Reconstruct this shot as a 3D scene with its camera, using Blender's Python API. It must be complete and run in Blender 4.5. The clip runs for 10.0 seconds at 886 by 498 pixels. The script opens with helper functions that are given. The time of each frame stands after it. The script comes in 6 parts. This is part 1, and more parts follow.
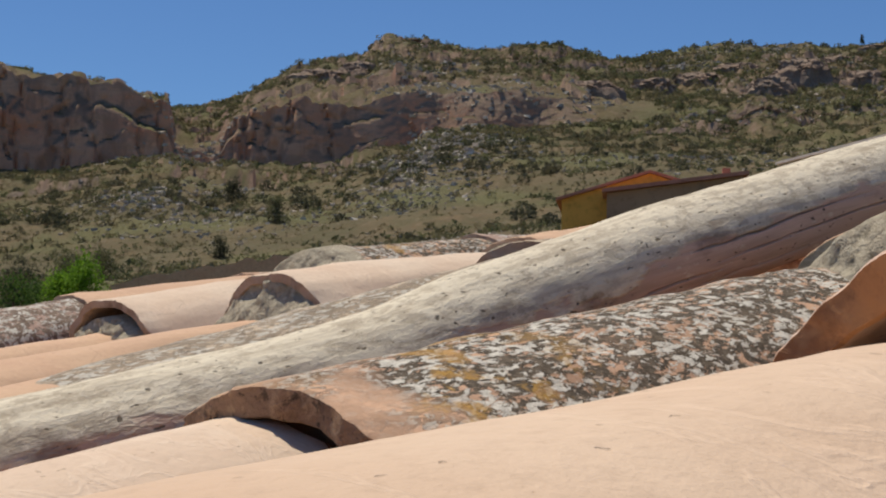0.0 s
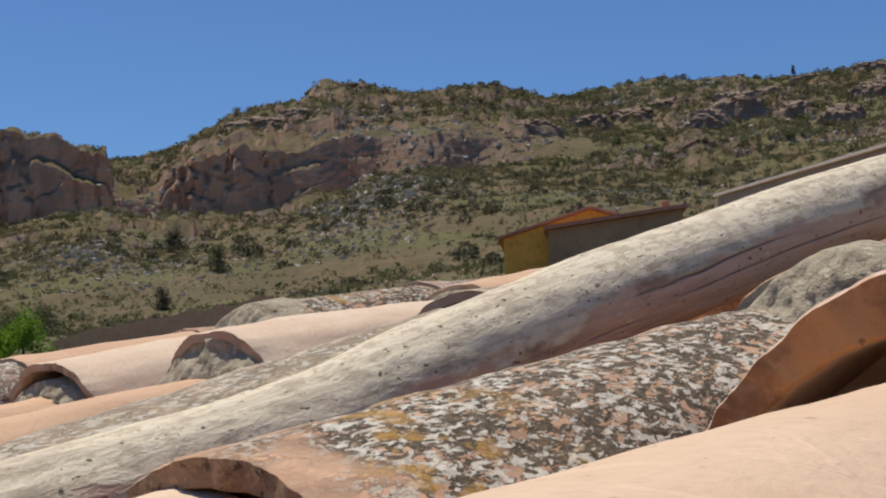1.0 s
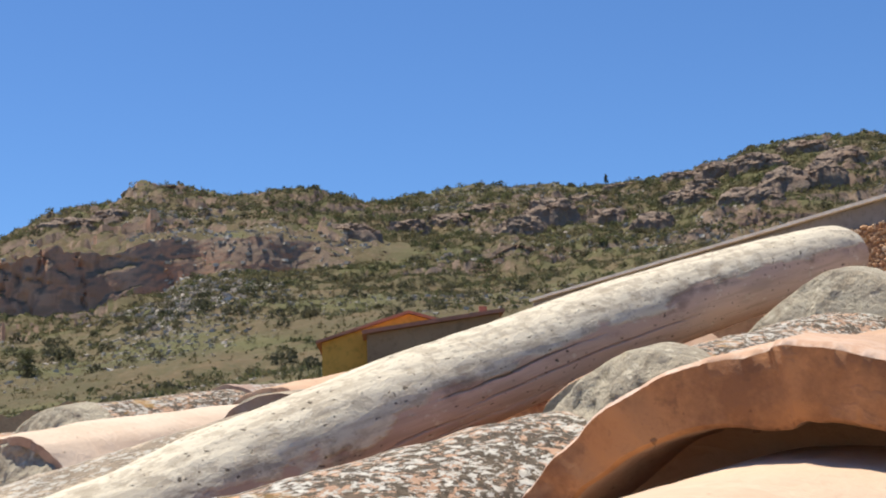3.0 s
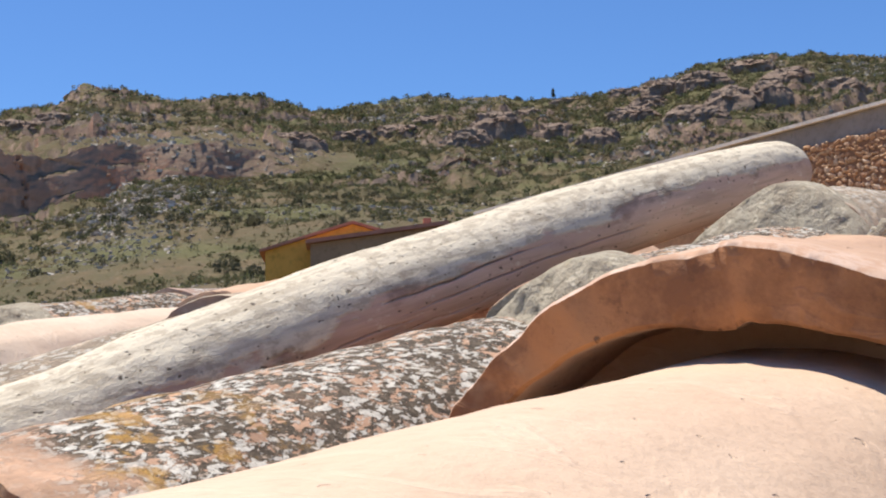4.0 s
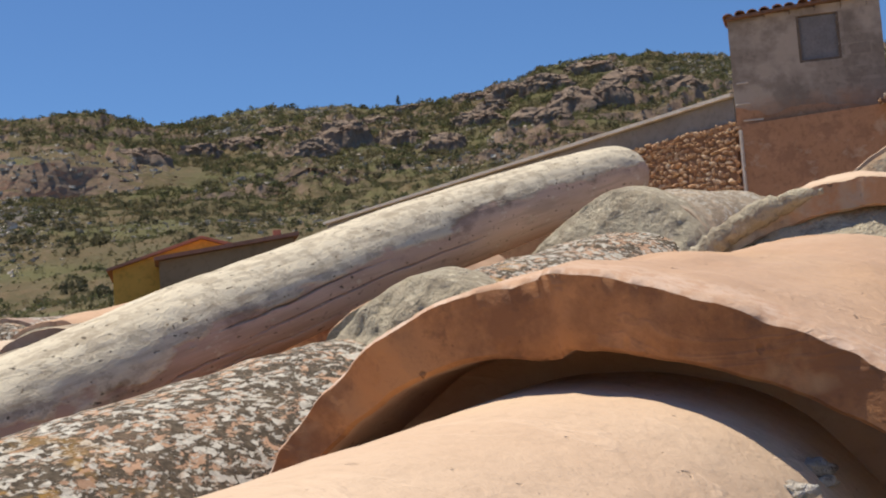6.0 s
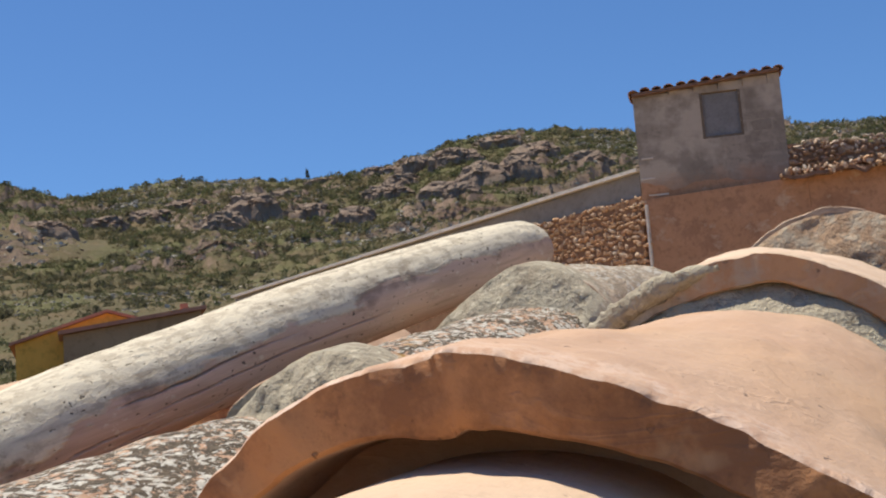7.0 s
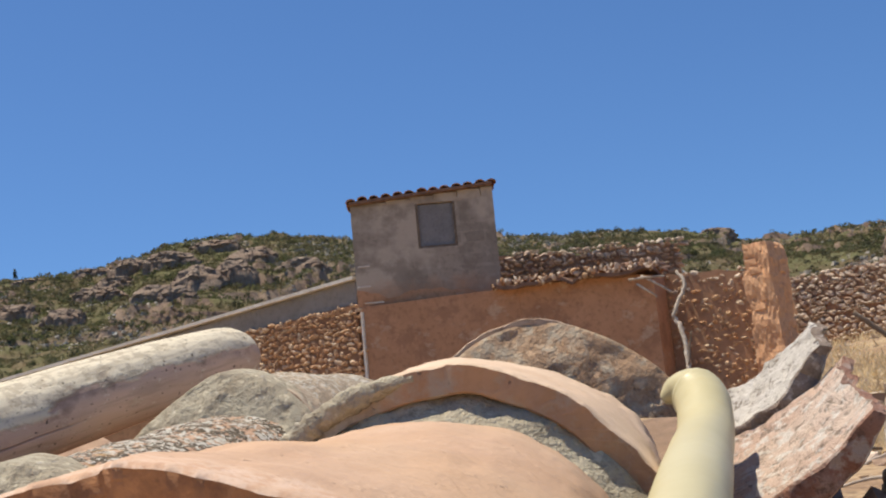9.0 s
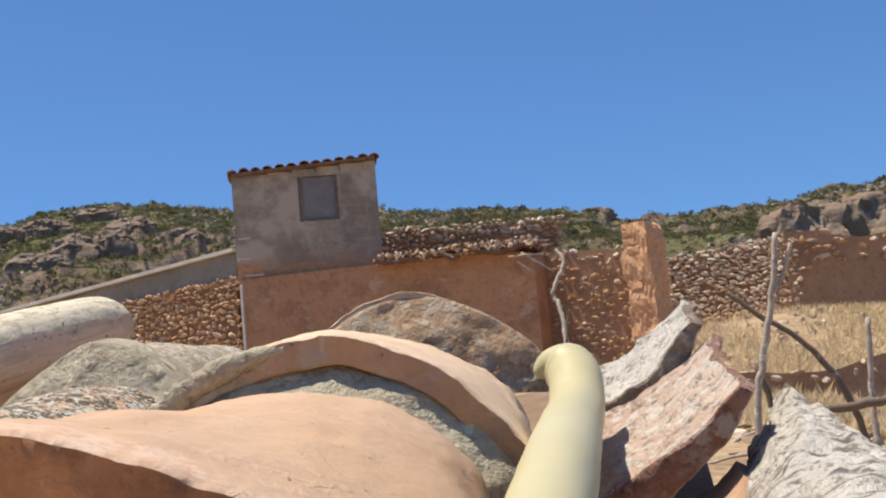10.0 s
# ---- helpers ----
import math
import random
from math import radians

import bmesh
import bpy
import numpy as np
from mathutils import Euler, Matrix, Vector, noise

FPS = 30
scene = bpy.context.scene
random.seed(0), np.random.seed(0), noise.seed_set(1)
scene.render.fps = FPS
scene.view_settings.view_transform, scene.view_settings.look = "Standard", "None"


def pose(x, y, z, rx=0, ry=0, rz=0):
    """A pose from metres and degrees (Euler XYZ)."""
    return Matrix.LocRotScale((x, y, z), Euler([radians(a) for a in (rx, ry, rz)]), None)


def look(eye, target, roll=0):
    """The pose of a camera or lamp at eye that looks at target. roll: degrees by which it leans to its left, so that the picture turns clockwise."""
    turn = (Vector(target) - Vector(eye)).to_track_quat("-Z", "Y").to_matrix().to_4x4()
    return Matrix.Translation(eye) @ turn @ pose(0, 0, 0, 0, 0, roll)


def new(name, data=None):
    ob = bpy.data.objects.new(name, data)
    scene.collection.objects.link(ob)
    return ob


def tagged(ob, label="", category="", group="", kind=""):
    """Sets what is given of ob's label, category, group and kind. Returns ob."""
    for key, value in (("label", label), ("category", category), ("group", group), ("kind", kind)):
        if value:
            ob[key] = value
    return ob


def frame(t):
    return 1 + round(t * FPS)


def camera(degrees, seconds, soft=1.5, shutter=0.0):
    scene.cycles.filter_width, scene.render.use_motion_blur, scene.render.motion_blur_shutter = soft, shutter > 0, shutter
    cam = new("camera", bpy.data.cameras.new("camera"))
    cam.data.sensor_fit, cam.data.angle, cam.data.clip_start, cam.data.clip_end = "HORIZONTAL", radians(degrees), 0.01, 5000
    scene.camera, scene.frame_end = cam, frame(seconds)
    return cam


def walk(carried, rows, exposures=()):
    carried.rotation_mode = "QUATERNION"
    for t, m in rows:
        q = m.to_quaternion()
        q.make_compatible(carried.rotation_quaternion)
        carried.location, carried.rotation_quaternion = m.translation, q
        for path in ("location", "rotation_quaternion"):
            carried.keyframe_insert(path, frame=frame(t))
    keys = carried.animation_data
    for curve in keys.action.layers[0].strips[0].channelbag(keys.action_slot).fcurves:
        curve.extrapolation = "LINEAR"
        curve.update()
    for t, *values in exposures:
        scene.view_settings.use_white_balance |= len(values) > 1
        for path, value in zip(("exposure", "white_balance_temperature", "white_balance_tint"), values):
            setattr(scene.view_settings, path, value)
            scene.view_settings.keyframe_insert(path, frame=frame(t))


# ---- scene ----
import functools

cam = camera(33.1, 10.0, soft=2.1)


def aim(yaw, pitch, roll, eye):
    """A camera pose from compass degrees (0 looks along +y, up the roof), tilt and lean."""
    a, b = radians(yaw), radians(pitch)
    way = Vector((math.sin(a) * math.cos(b), math.cos(a) * math.cos(b), math.sin(b)))
    return look(eye, Vector(eye) + way, roll)


PATH = [
    (0.0, aim(-44.14, 4.21, 1.00, (-0.0056, -0.0292, 3.1893))),
    (0.5, aim(-42.83, 4.33, -0.43, (-0.0041, -0.0306, 3.1935))),
    (1.0, aim(-41.95, 5.82, -1.28, (-0.0035, -0.0274, 3.1986))),
    (1.5, aim(-40.72, 8.95, -1.62, (-0.0035, -0.0239, 3.2004))),
    (2.0, aim(-38.82, 10.90, -1.77, (-0.0009, -0.0205, 3.2018))),
    (2.5, aim(-36.76, 11.22, -2.27, (-0.0018, -0.0148, 3.2008))),
    (3.0, aim(-34.83, 9.62, -1.93, (-0.0035, -0.0122, 3.1975))),
    (4.5, aim(-31.99, 4.68, -0.68, (-0.0084, -0.0043, 3.1916))),
    (5.0, aim(-30.58, 3.89, -1.26, (-0.0097, 0.0033, 3.1932))),
    (5.5, aim(-28.85, 4.84, -3.14, (-0.0077, 0.0084, 3.1997))),
    (7.0, aim(-23.31, 8.78, -4.56, (-0.0002, 0.0134, 3.2042))),
    (7.5, aim(-20.83, 9.36, -5.00, (0.0019, 0.0169, 3.2048))),
    (8.0, aim(-17.53, 10.32, -4.83, (0.0045, 0.0197, 3.2062))),
    (8.5, aim(-14.48, 11.75, -6.06, (0.0082, 0.0218, 3.2088))),
    (9.0, aim(-11.97, 11.90, -5.55, (0.0085, 0.0244, 3.2059))),
    (9.5, aim(-9.72, 10.64, -5.61, (0.0107, 0.0292, 3.2047))),
    (10.0, aim(-7.45, 10.51, -5.30, (0.0113, 0.0296, 3.2045))),
]
# the clip's camera adapts its brightness as it turns
walk(cam, PATH, [(0.0, 0.42, 6650, 11), (1.0, 0.50, 6600, 12), (1.5, 0.74, 6550, 11), (2.0, 0.96, 6550, 10), (2.5, 0.98, 6500, 10), (3.2, 1.02, 6450, 11), (4.5, 0.99, 6250, 14), (5.5, 0.65, 6800, 12), (7.0, 0.86, 6550, 10), (8.0, 0.86, 6750, 11), (9.0, 0.90, 6680, 10), (9.5, 0.99, 6600, 9), (10.0, 1.0, 6600, 9)])

# ---- light ----
SUN_AZ, SUN_EL = -88.0, 72.0
world = bpy.data.worlds.new("sky")
scene.world = world
world.use_nodes = True
wn = world.node_tree.nodes
wl = world.node_tree.links
sky = wn.new("ShaderNodeTexSky")
sky.sky_type = "NISHITA"
sky.sun_disc = False
sky.sun_elevation = radians(SUN_EL)
sky.sun_rotation = radians(SUN_AZ)
sky.altitude = 900
sky.air_density = 1.0
sky.dust_density = 0.2
sky.ozone_density = 3.5
tint = wn.new("ShaderNodeMix")
tint.data_type, tint.blend_type = "RGBA", "MULTIPLY"
tint.inputs[0].default_value = 1.0
tint.inputs[7].default_value = (0.655, 0.92, 1.21, 1)
wl.new(sky.outputs[0], tint.inputs[6])
wl.new(tint.outputs[2], wn["Background"].inputs[0])
wn["Background"].inputs[1].default_value = 0.056
sun = new("sun", bpy.data.lights.new("sun", "SUN"))
sun.data.energy = 3.35
sun.data.angle = radians(0.5)
sun.data.color = (1.0, 0.905, 0.755)
sun_way = Vector((math.sin(radians(SUN_AZ)) * math.cos(radians(SUN_EL)), math.cos(radians(SUN_AZ)) * math.cos(radians(SUN_EL)), math.sin(radians(SUN_EL))))
sun.matrix_world = look((0, 0, 30), Vector((0, 0, 30)) - sun_way)

EYE_Z = 3.2

# ---- materials ----
def material(name, rough=0.9, metal=0.0):
    m = bpy.data.materials.new(name)
    m.use_nodes = True
    b = m.node_tree.nodes["Principled BSDF"]
    b.inputs["Roughness"].default_value = rough
    b.inputs["Metallic"].default_value = metal
    b.inputs["Specular IOR Level"].default_value = 0.25
    return m


class Nodes:
    """Short ways to make the nodes of one material."""

    def __init__(self, m, vary=False):
        self.m, self.n, self.l = m, m.node_tree.nodes, m.node_tree.links
        self.out = self.n["Principled BSDF"]
        self.co = self.n.new("ShaderNodeTexCoord").outputs["Object"]
        self.own = self.co
        if vary:  # no two pieces carry the same marks
            add = self.n.new("ShaderNodeVectorMath")
            add.operation = "ADD"
            far = self.n.new("ShaderNodeMath")
            far.operation = "MULTIPLY"
            far.inputs[1].default_value = 37.0
            self.l.new(self.n.new("ShaderNodeObjectInfo").outputs["Random"], far.inputs[0])
            self.l.new(self.co, add.inputs[0])
            self.l.new(far.outputs[0], add.inputs[1])
            self.co = add.outputs[0]
        self.geo = self.n.new("ShaderNodeNewGeometry")

    def at(self, scale=(1, 1, 1), shift=(0, 0, 0), co=None):
        k = self.n.new("ShaderNodeMapping")
        k.inputs["Scale"].default_value, k.inputs["Location"].default_value = scale, shift
        self.l.new(co or self.co, k.inputs["Vector"])
        return k.outputs[0]

    def noise(self, scale, detail=5, rough=0.55, co=None, distort=0.0):
        k = self.n.new("ShaderNodeTexNoise")
        k.inputs["Scale"].default_value, k.inputs["Detail"].default_value = scale, detail
        k.inputs["Roughness"].default_value, k.inputs["Distortion"].default_value = rough, distort
        self.l.new(co or self.co, k.inputs["Vector"])
        return k.outputs[0]

    def cells(self, scale, co=None, feature="F1", out="Distance"):
        k = self.n.new("ShaderNodeTexVoronoi")
        k.feature = feature
        k.inputs["Scale"].default_value = scale
        self.l.new(co or self.co, k.inputs["Vector"])
        return k.outputs[out]

    def ramp(self, fac, stops, smooth=False):
        k = self.n.new("ShaderNodeValToRGB")
        e = k.color_ramp.elements
        while len(e) < len(stops):
            e.new(0.5)
        for a, (p, c) in zip(e, stops):
            a.position = p
            a.color = (c, c, c, 1) if isinstance(c, (int, float)) else (*c, 1)
        if smooth:
            k.color_ramp.interpolation = "EASE"
        self.l.new(fac, k.inputs[0])
        return k.outputs[0]

    def mix(self, fac, a, b, mode="MIX"):
        k = self.n.new("ShaderNodeMix")
        k.data_type, k.blend_type = "RGBA", mode
        for socket, v in ((k.inputs[0], fac), (k.inputs[6], a), (k.inputs[7], b)):
            if isinstance(v, (int, float)):
                socket.default_value = v
            elif isinstance(v, tuple):
                socket.default_value = (*v, 1)
            else:
                self.l.new(v, socket)
        return k.outputs[2]

    def math(self, op, a, b=0.0, clamp=False):
        k = self.n.new("ShaderNodeMath")
        k.operation, k.use_clamp = op, clamp
        for socket, v in ((k.inputs[0], a), (k.inputs[1], b)):
            if isinstance(v, (int, float)):
                socket.default_value = v
            else:
                self.l.new(v, socket)
        return k.outputs[0]

    def split(self, v):
        k = self.n.new("ShaderNodeSeparateXYZ")
        self.l.new(v, k.inputs[0])
        return k.outputs

    def piece(self):
        return self.n.new("ShaderNodeObjectInfo").outputs["Random"]

    def island(self):
        return self.geo.outputs["Random Per Island"]

    def colour(self, c):
        self.l.new(c, self.out.inputs["Base Color"])

    def bump(self, height, distance, strength=1.0):
        k = self.n.new("ShaderNodeBump")
        k.inputs["Strength"].default_value, k.inputs["Distance"].default_value = strength, distance
        self.l.new(height, k.inputs["Height"])
        self.l.new(k.outputs[0], self.out.inputs["Normal"])
        return k


def clay_material(name, pale, deep, pocks=0.25):
    """Handmade clay, with blotches, pits and rubbed streaks along the tile."""
    m = material(name, 0.88)
    k = Nodes(m, True)
    blot = k.noise(9, 4)
    c = k.mix(k.ramp(blot, [(0.32, 0), (0.68, 1)]), pale, deep)
    streak = k.noise(14, 4, 0.6, k.at((1.0, 0.16, 1.0)))
    c = k.mix(k.ramp(streak, [(0.5, 0), (0.72, 0.35)]), c, tuple(min(1, v * 1.25 + 0.03) for v in pale))
    grain = k.noise(160, 4, 0.7)
    c = k.mix(k.ramp(grain, [(0.3, 0.30), (0.5, 0.0)]), c, tuple(v * 0.72 for v in deep))
    specks = k.ramp(k.noise(150, 2, 0.5), [(0.25, 1), (0.29, 0)])
    c = k.mix(k.math("MULTIPLY", specks, pocks), c, (0.09, 0.06, 0.045))
    line = k.ramp(k.noise(13, 3, 0.5, k.at((1, 0.8, 1), (5, 5, 5))), [(0.493, 0), (0.5, 1), (0.507, 0)])
    line = k.math("MULTIPLY", line, k.ramp(k.noise(11, 2, 0.5, k.at((1, 1, 1), (1, 7, 3))), [(0.58, 0), (0.64, 0.4)]))
    c = k.mix(line, c, tuple(v * 0.45 for v in deep))
    # pale scuffs drawn across by the maker's fingers
    scuff = k.ramp(k.noise(24, 4, 0.6, k.at((0.35, 1.3, 1), (3, 3, 8)), 1.2), [(0.56, 0), (0.60, 0.22), (0.64, 0)])
    c = k.mix(scuff, c, tuple(min(1, v * 1.2 + 0.05) for v in pale))
    k.colour(c)
    h = k.math("ADD", k.math("MULTIPLY", k.noise(45, 5, 0.6), 0.7), k.math("MULTIPLY", grain, 0.3))
    h = k.math("ADD", h, k.math("MULTIPLY", scuff, 0.6))
    h = k.math("SUBTRACT", h, k.math("MULTIPLY", specks, 0.35))
    k.bump(h, 0.0038, 0.6)
    return m


def lichen_material(name, clay, cover, white, dark, gold, stretch):
    """Clay under patches of pale, dark and golden lichen."""
    m = material(name, 0.95)
    k = Nodes(m, True)
    base = k.mix(k.ramp(k.noise(22, 4), [(0.35, 0), (0.65, 1)]), clay, tuple(v * 0.62 for v in clay))
    big = k.noise(7.5, 3, 0.5)
    spread = k.ramp(big, [(cover - 0.05, 1), (cover + 0.10, 0)])
    # thinner towards the worn lip
    lip = k.ramp(k.math("ADD", k.split(k.own)[1], k.math("MULTIPLY", k.math("SUBTRACT", k.noise(16, 3), 0.5), 0.22)), [(-0.02, 1), (0.055, 0)])
    spread = k.math("MULTIPLY", spread, k.math("SUBTRACT", 1.0, k.math("MULTIPLY", lip, 0.9)))
    co = k.at(stretch)
    fine = k.noise(210, 4, 0.6)
    d_patch = k.math("ADD", k.math("MULTIPLY", k.noise(105, 5, 0.62, co, 0.4), 0.62), k.math("MULTIPLY", k.noise(36, 3, 0.55, co), 0.38))
    w_patch = k.math("ADD", k.math("MULTIPLY", k.noise(125, 5, 0.60, k.at(stretch, (3.1, 1.7, 0.4)), 0.5), 0.70), k.math("MULTIPLY", k.noise(42, 3, 0.5, k.at(stretch, (9.1, 4.7, 2.4))), 0.30))
    dk = k.math("MULTIPLY", k.ramp(d_patch, [(0.455, 0), (0.475, 1)]), spread)
    c = k.mix(k.math("MULTIPLY", dk, dark), base, k.mix(k.ramp(fine, [(0.42, 0), (0.6, 1)]), (0.062, 0.050, 0.036), (0.13, 0.105, 0.075)))
    wt = k.math("MULTIPLY", k.ramp(w_patch, [(0.522, 0), (0.532, 1)]), spread)
    rims = k.mix(k.ramp(fine, [(0.38, 0), (0.62, 1)]), (0.62, 0.60, 0.525), (0.45, 0.435, 0.38))
    c = k.mix(k.math("MULTIPLY", wt, white), c, rims)
    fleck = k.ramp(k.noise(170, 3, 0.6, k.at(stretch, (1.1, 7.7, 3.4))), [(0.60, 0), (0.64, 0.8)])
    c = k.mix(k.math("MULTIPLY", fleck, spread), c, (0.46, 0.38, 0.30))
    gd = k.math("MULTIPLY", k.ramp(k.noise(30, 5, 0.65, k.at((1, 1, 1), (7, 2, 5))), [(0.54, 0), (0.60, 1)]), gold)
    gd = k.math("MULTIPLY", gd, k.ramp(k.split(k.own)[1], [(0.03, 0.15), (0.06, 1), (0.14, 0.8), (0.22, 0.05)]))
    c = k.mix(gd, c, k.mix(k.ramp(fine, [(0.4, 0), (0.6, 1)]), (0.44, 0.26, 0.06), (0.33, 0.19, 0.06)))
    k.colour(c)
    h = k.math("ADD", k.math("MULTIPLY", wt, 0.5), k.math("MULTIPLY", k.noise(90, 5, 0.65), 0.6))
    h = k.math("ADD", h, k.math("MULTIPLY", dk, 0.25))
    k.bump(h, 0.004, 0.8)
    return m


def mortar_material(name, a, b, grain_scale=130):
    m = material(name, 0.97)
    k = Nodes(m, True)
    c = k.mix(k.ramp(k.noise(18, 4), [(0.3, 0), (0.7, 1)]), a, b)
    g = k.noise(grain_scale, 4, 0.75)
    c = k.mix(k.ramp(g, [(0.32, 0.65), (0.5, 0)]), c, tuple(v * 0.45 for v in b))
    c = k.mix(k.ramp(k.noise(grain_scale * 0.7, 2, 0.5, k.at((1, 1, 1), (4, 4, 4))), [(0.62, 0), (0.68, 0.6)]), c, tuple(min(1, v * 1.5) for v in a))
    k.colour(c)
    k.bump(k.math("ADD", g, k.math("MULTIPLY", k.noise(28, 5), 1.5)), 0.006, 0.8)
    return m


CLAY_CORE = clay_material("clay_core", (0.50, 0.255, 0.115), (0.39, 0.18, 0.08), 0.6)
_k = Nodes(CLAY_CORE, True)
_old = CLAY_CORE.node_tree.nodes["Principled BSDF"].inputs["Base Color"].links[0].from_socket
_c = _k.mix(_k.ramp(_k.noise(14, 6, 0.75), [(0.42, 0), (0.56, 0.8)]), _old, (0.22, 0.105, 0.055))
_c = _k.mix(_k.ramp(_k.noise(70, 5, 0.7, _k.at((1, 1, 1), (2, 6, 1))), [(0.56, 0), (0.64, 0.5)]), _c, (0.15, 0.08, 0.05))
_k.colour(_k.mix(_k.ramp(_k.noise(10, 5, 0.65, _k.at((1, 1, 1), (5, 8, 2))), [(0.58, 0), (0.68, 0.75)]), _c, (0.56, 0.38, 0.22)))
CLAY_BROWN = clay_material("clay_brown", (0.44, 0.295, 0.20), (0.36, 0.215, 0.135), 0.4)
CLAY_CREAM = clay_material("clay_cream", (0.60, 0.46, 0.335), (0.555, 0.405, 0.285))
CLAY_PALE = clay_material("clay_pale", (0.62, 0.51, 0.395), (0.58, 0.44, 0.325))
CLAY_PINK = clay_material("clay_pink", (0.545, 0.375, 0.25), (0.51, 0.335, 0.225))
CLAY_WORN = clay_material("worn_clay", (0.49, 0.345, 0.24), (0.46, 0.305, 0.21), 0.5)
_k = Nodes(CLAY_WORN, True)
_old = CLAY_WORN.node_tree.nodes["Principled BSDF"].inputs["Base Color"].links[0].from_socket
# chalky crumbs along the broken rim, pink and ochre bands higher up
_c = _k.mix(_k.ramp(_k.noise(7, 4, 0.6, _k.at((1, 0.5, 1), (1, 2, 3))), [(0.40, 0), (0.60, 0.7)]), _old, (0.50, 0.315, 0.185))
_rim = _k.ramp(_k.math("ADD", _k.split(_k.own)[1], _k.math("MULTIPLY", _k.math("SUBTRACT", _k.noise(40, 5, 0.7), 0.5), 0.10)), [(0.004, 1), (0.030, 0)])
_chips = _k.mix(_k.ramp(_k.noise(150, 4, 0.7), [(0.42, 0), (0.56, 1)]), (0.52, 0.33, 0.235), (0.68, 0.54, 0.45))
_k.colour(_k.mix(_k.math("MULTIPLY", _rim, 0.5), _c, _chips))
CLAY_STAINED = clay_material("stained_clay", (0.50, 0.37, 0.265), (0.41, 0.28, 0.195), 0.5)
LIP_BROWN = clay_material("brown_lip", (0.46, 0.285, 0.175), (0.30, 0.175, 0.105), 0.6)
LIP_CRUST = clay_material("lip_crust", (0.46, 0.275, 0.16), (0.36, 0.20, 0.115), 0.6)
RED_CRUST = clay_material("red_crust", (0.40, 0.215, 0.15), (0.30, 0.15, 0.105), 0.5)
for _m, _n in ((CLAY_STAINED, (0.20, 0.135, 0.09)), (LIP_BROWN, (0.11, 0.07, 0.045)), (RED_CRUST, (0.52, 0.43, 0.37)), (LIP_CRUST, (0.40, 0.355, 0.285))):
    _k = Nodes(_m, True)
    _old = _m.node_tree.nodes["Principled BSDF"].inputs["Base Color"].links[0].from_socket
    _k.colour(_k.mix(_k.ramp(_k.noise(38, 6, 0.7), [(0.50, 0), (0.62, 0.6)]), _old, _n))
# crumbs of paler clay and black pits on the ragged lip
_k = Nodes(LIP_BROWN, True)
_old = LIP_BROWN.node_tree.nodes["Principled BSDF"].inputs["Base Color"].links[0].from_socket
_f = _k.noise(70, 6, 0.75, _k.at((1, 1, 1), (2, 8, 5)))
_c = _k.mix(_k.ramp(_f, [(0.52, 0), (0.60, 0.75)]), _old, (0.60, 0.40, 0.245))
_k.colour(_k.mix(_k.ramp(_k.noise(95, 5, 0.7, _k.at((1, 1, 1), (5, 1, 9))), [(0.36, 0.8), (0.43, 0)]), _c, (0.07, 0.05, 0.035)))
_k.bump(_f, 0.009, 0.9)
# grey crust over the side of the lip that leans into the mortar
_k = Nodes(LIP_CRUST, True)
_old = LIP_CRUST.node_tree.nodes["Principled BSDF"].inputs["Base Color"].links[0].from_socket
_f = _k.noise(60, 6, 0.7)
_side = _k.ramp(_k.math("ADD", _k.math("MULTIPLY", _k.split(_k.own)[0], 6.0), _k.math("ADD", 0.66, _k.math("MULTIPLY", _f, 0.5))), [(0.62, 1), (0.86, 0)])
_grey = _k.mix(_k.ramp(_f, [(0.40, 0), (0.58, 1)]), (0.27, 0.21, 0.155), (0.46, 0.415, 0.335))
_k.colour(_k.mix(_side, _old, _grey))
LICHEN = lichen_material("lichen_clay", (0.57, 0.37, 0.245), 0.76, 0.95, 1.0, 0.8, (1.6, 0.95, 1.6))
LICHEN_PALE = lichen_material("lichen_pale", (0.55, 0.45, 0.33), 0.66, 0.7, 0.5, 0.05, (1.5, 0.7, 1.5))
LICHEN_GREY = lichen_material("lichen_grey", (0.48, 0.34, 0.27), 0.72, 1.0, 0.7, 0.0, (1, 1, 1))
CRUST_GREY = clay_material("grey_crust", (0.42, 0.385, 0.335), (0.31, 0.265, 0.22), 0.7)
# shard's broken end darkened, hollow paled: shade and sunlight put into the colours
SHADED_BREAK = clay_material("shaded_break", (0.34, 0.275, 0.225), (0.25, 0.19, 0.15), 0.6)
CRUST_PALE = clay_material("pale_crust", (0.68, 0.645, 0.58), (0.57, 0.52, 0.45), 0.7)
CRUST_PINK = clay_material("pink_crust", (0.72, 0.59, 0.49), (0.60, 0.42, 0.32), 0.6)
CRUST_WHITE = clay_material("white_crust", (0.74, 0.70, 0.62), (0.58, 0.52, 0.44), 1.0)
for _m in (CRUST_GREY, CRUST_PALE, CRUST_PINK, CRUST_WHITE):
    # rough flaking crust over the clay
    _k = Nodes(_m, True)
    _old = _m.node_tree.nodes["Principled BSDF"].inputs["Base Color"].links[0].from_socket
    _f = _k.noise(85, 6, 0.74, _k.at((1, 0.55, 1)), 0.2)
    _c = _k.mix(_k.ramp(_f, [(0.40, 0.8), (0.465, 0)]), _old, (0.20, 0.155, 0.12))
    _k.colour(_k.mix(_k.ramp(_k.noise(70, 5, 0.65, _k.at((1, 0.8, 1), (3, 3, 3))), [(0.53, 0), (0.58, 0.8)]), _c, (0.72, 0.68, 0.62)))
    _k.bump(_f, 0.014, 1.0)
_k = Nodes(CRUST_WHITE, True)
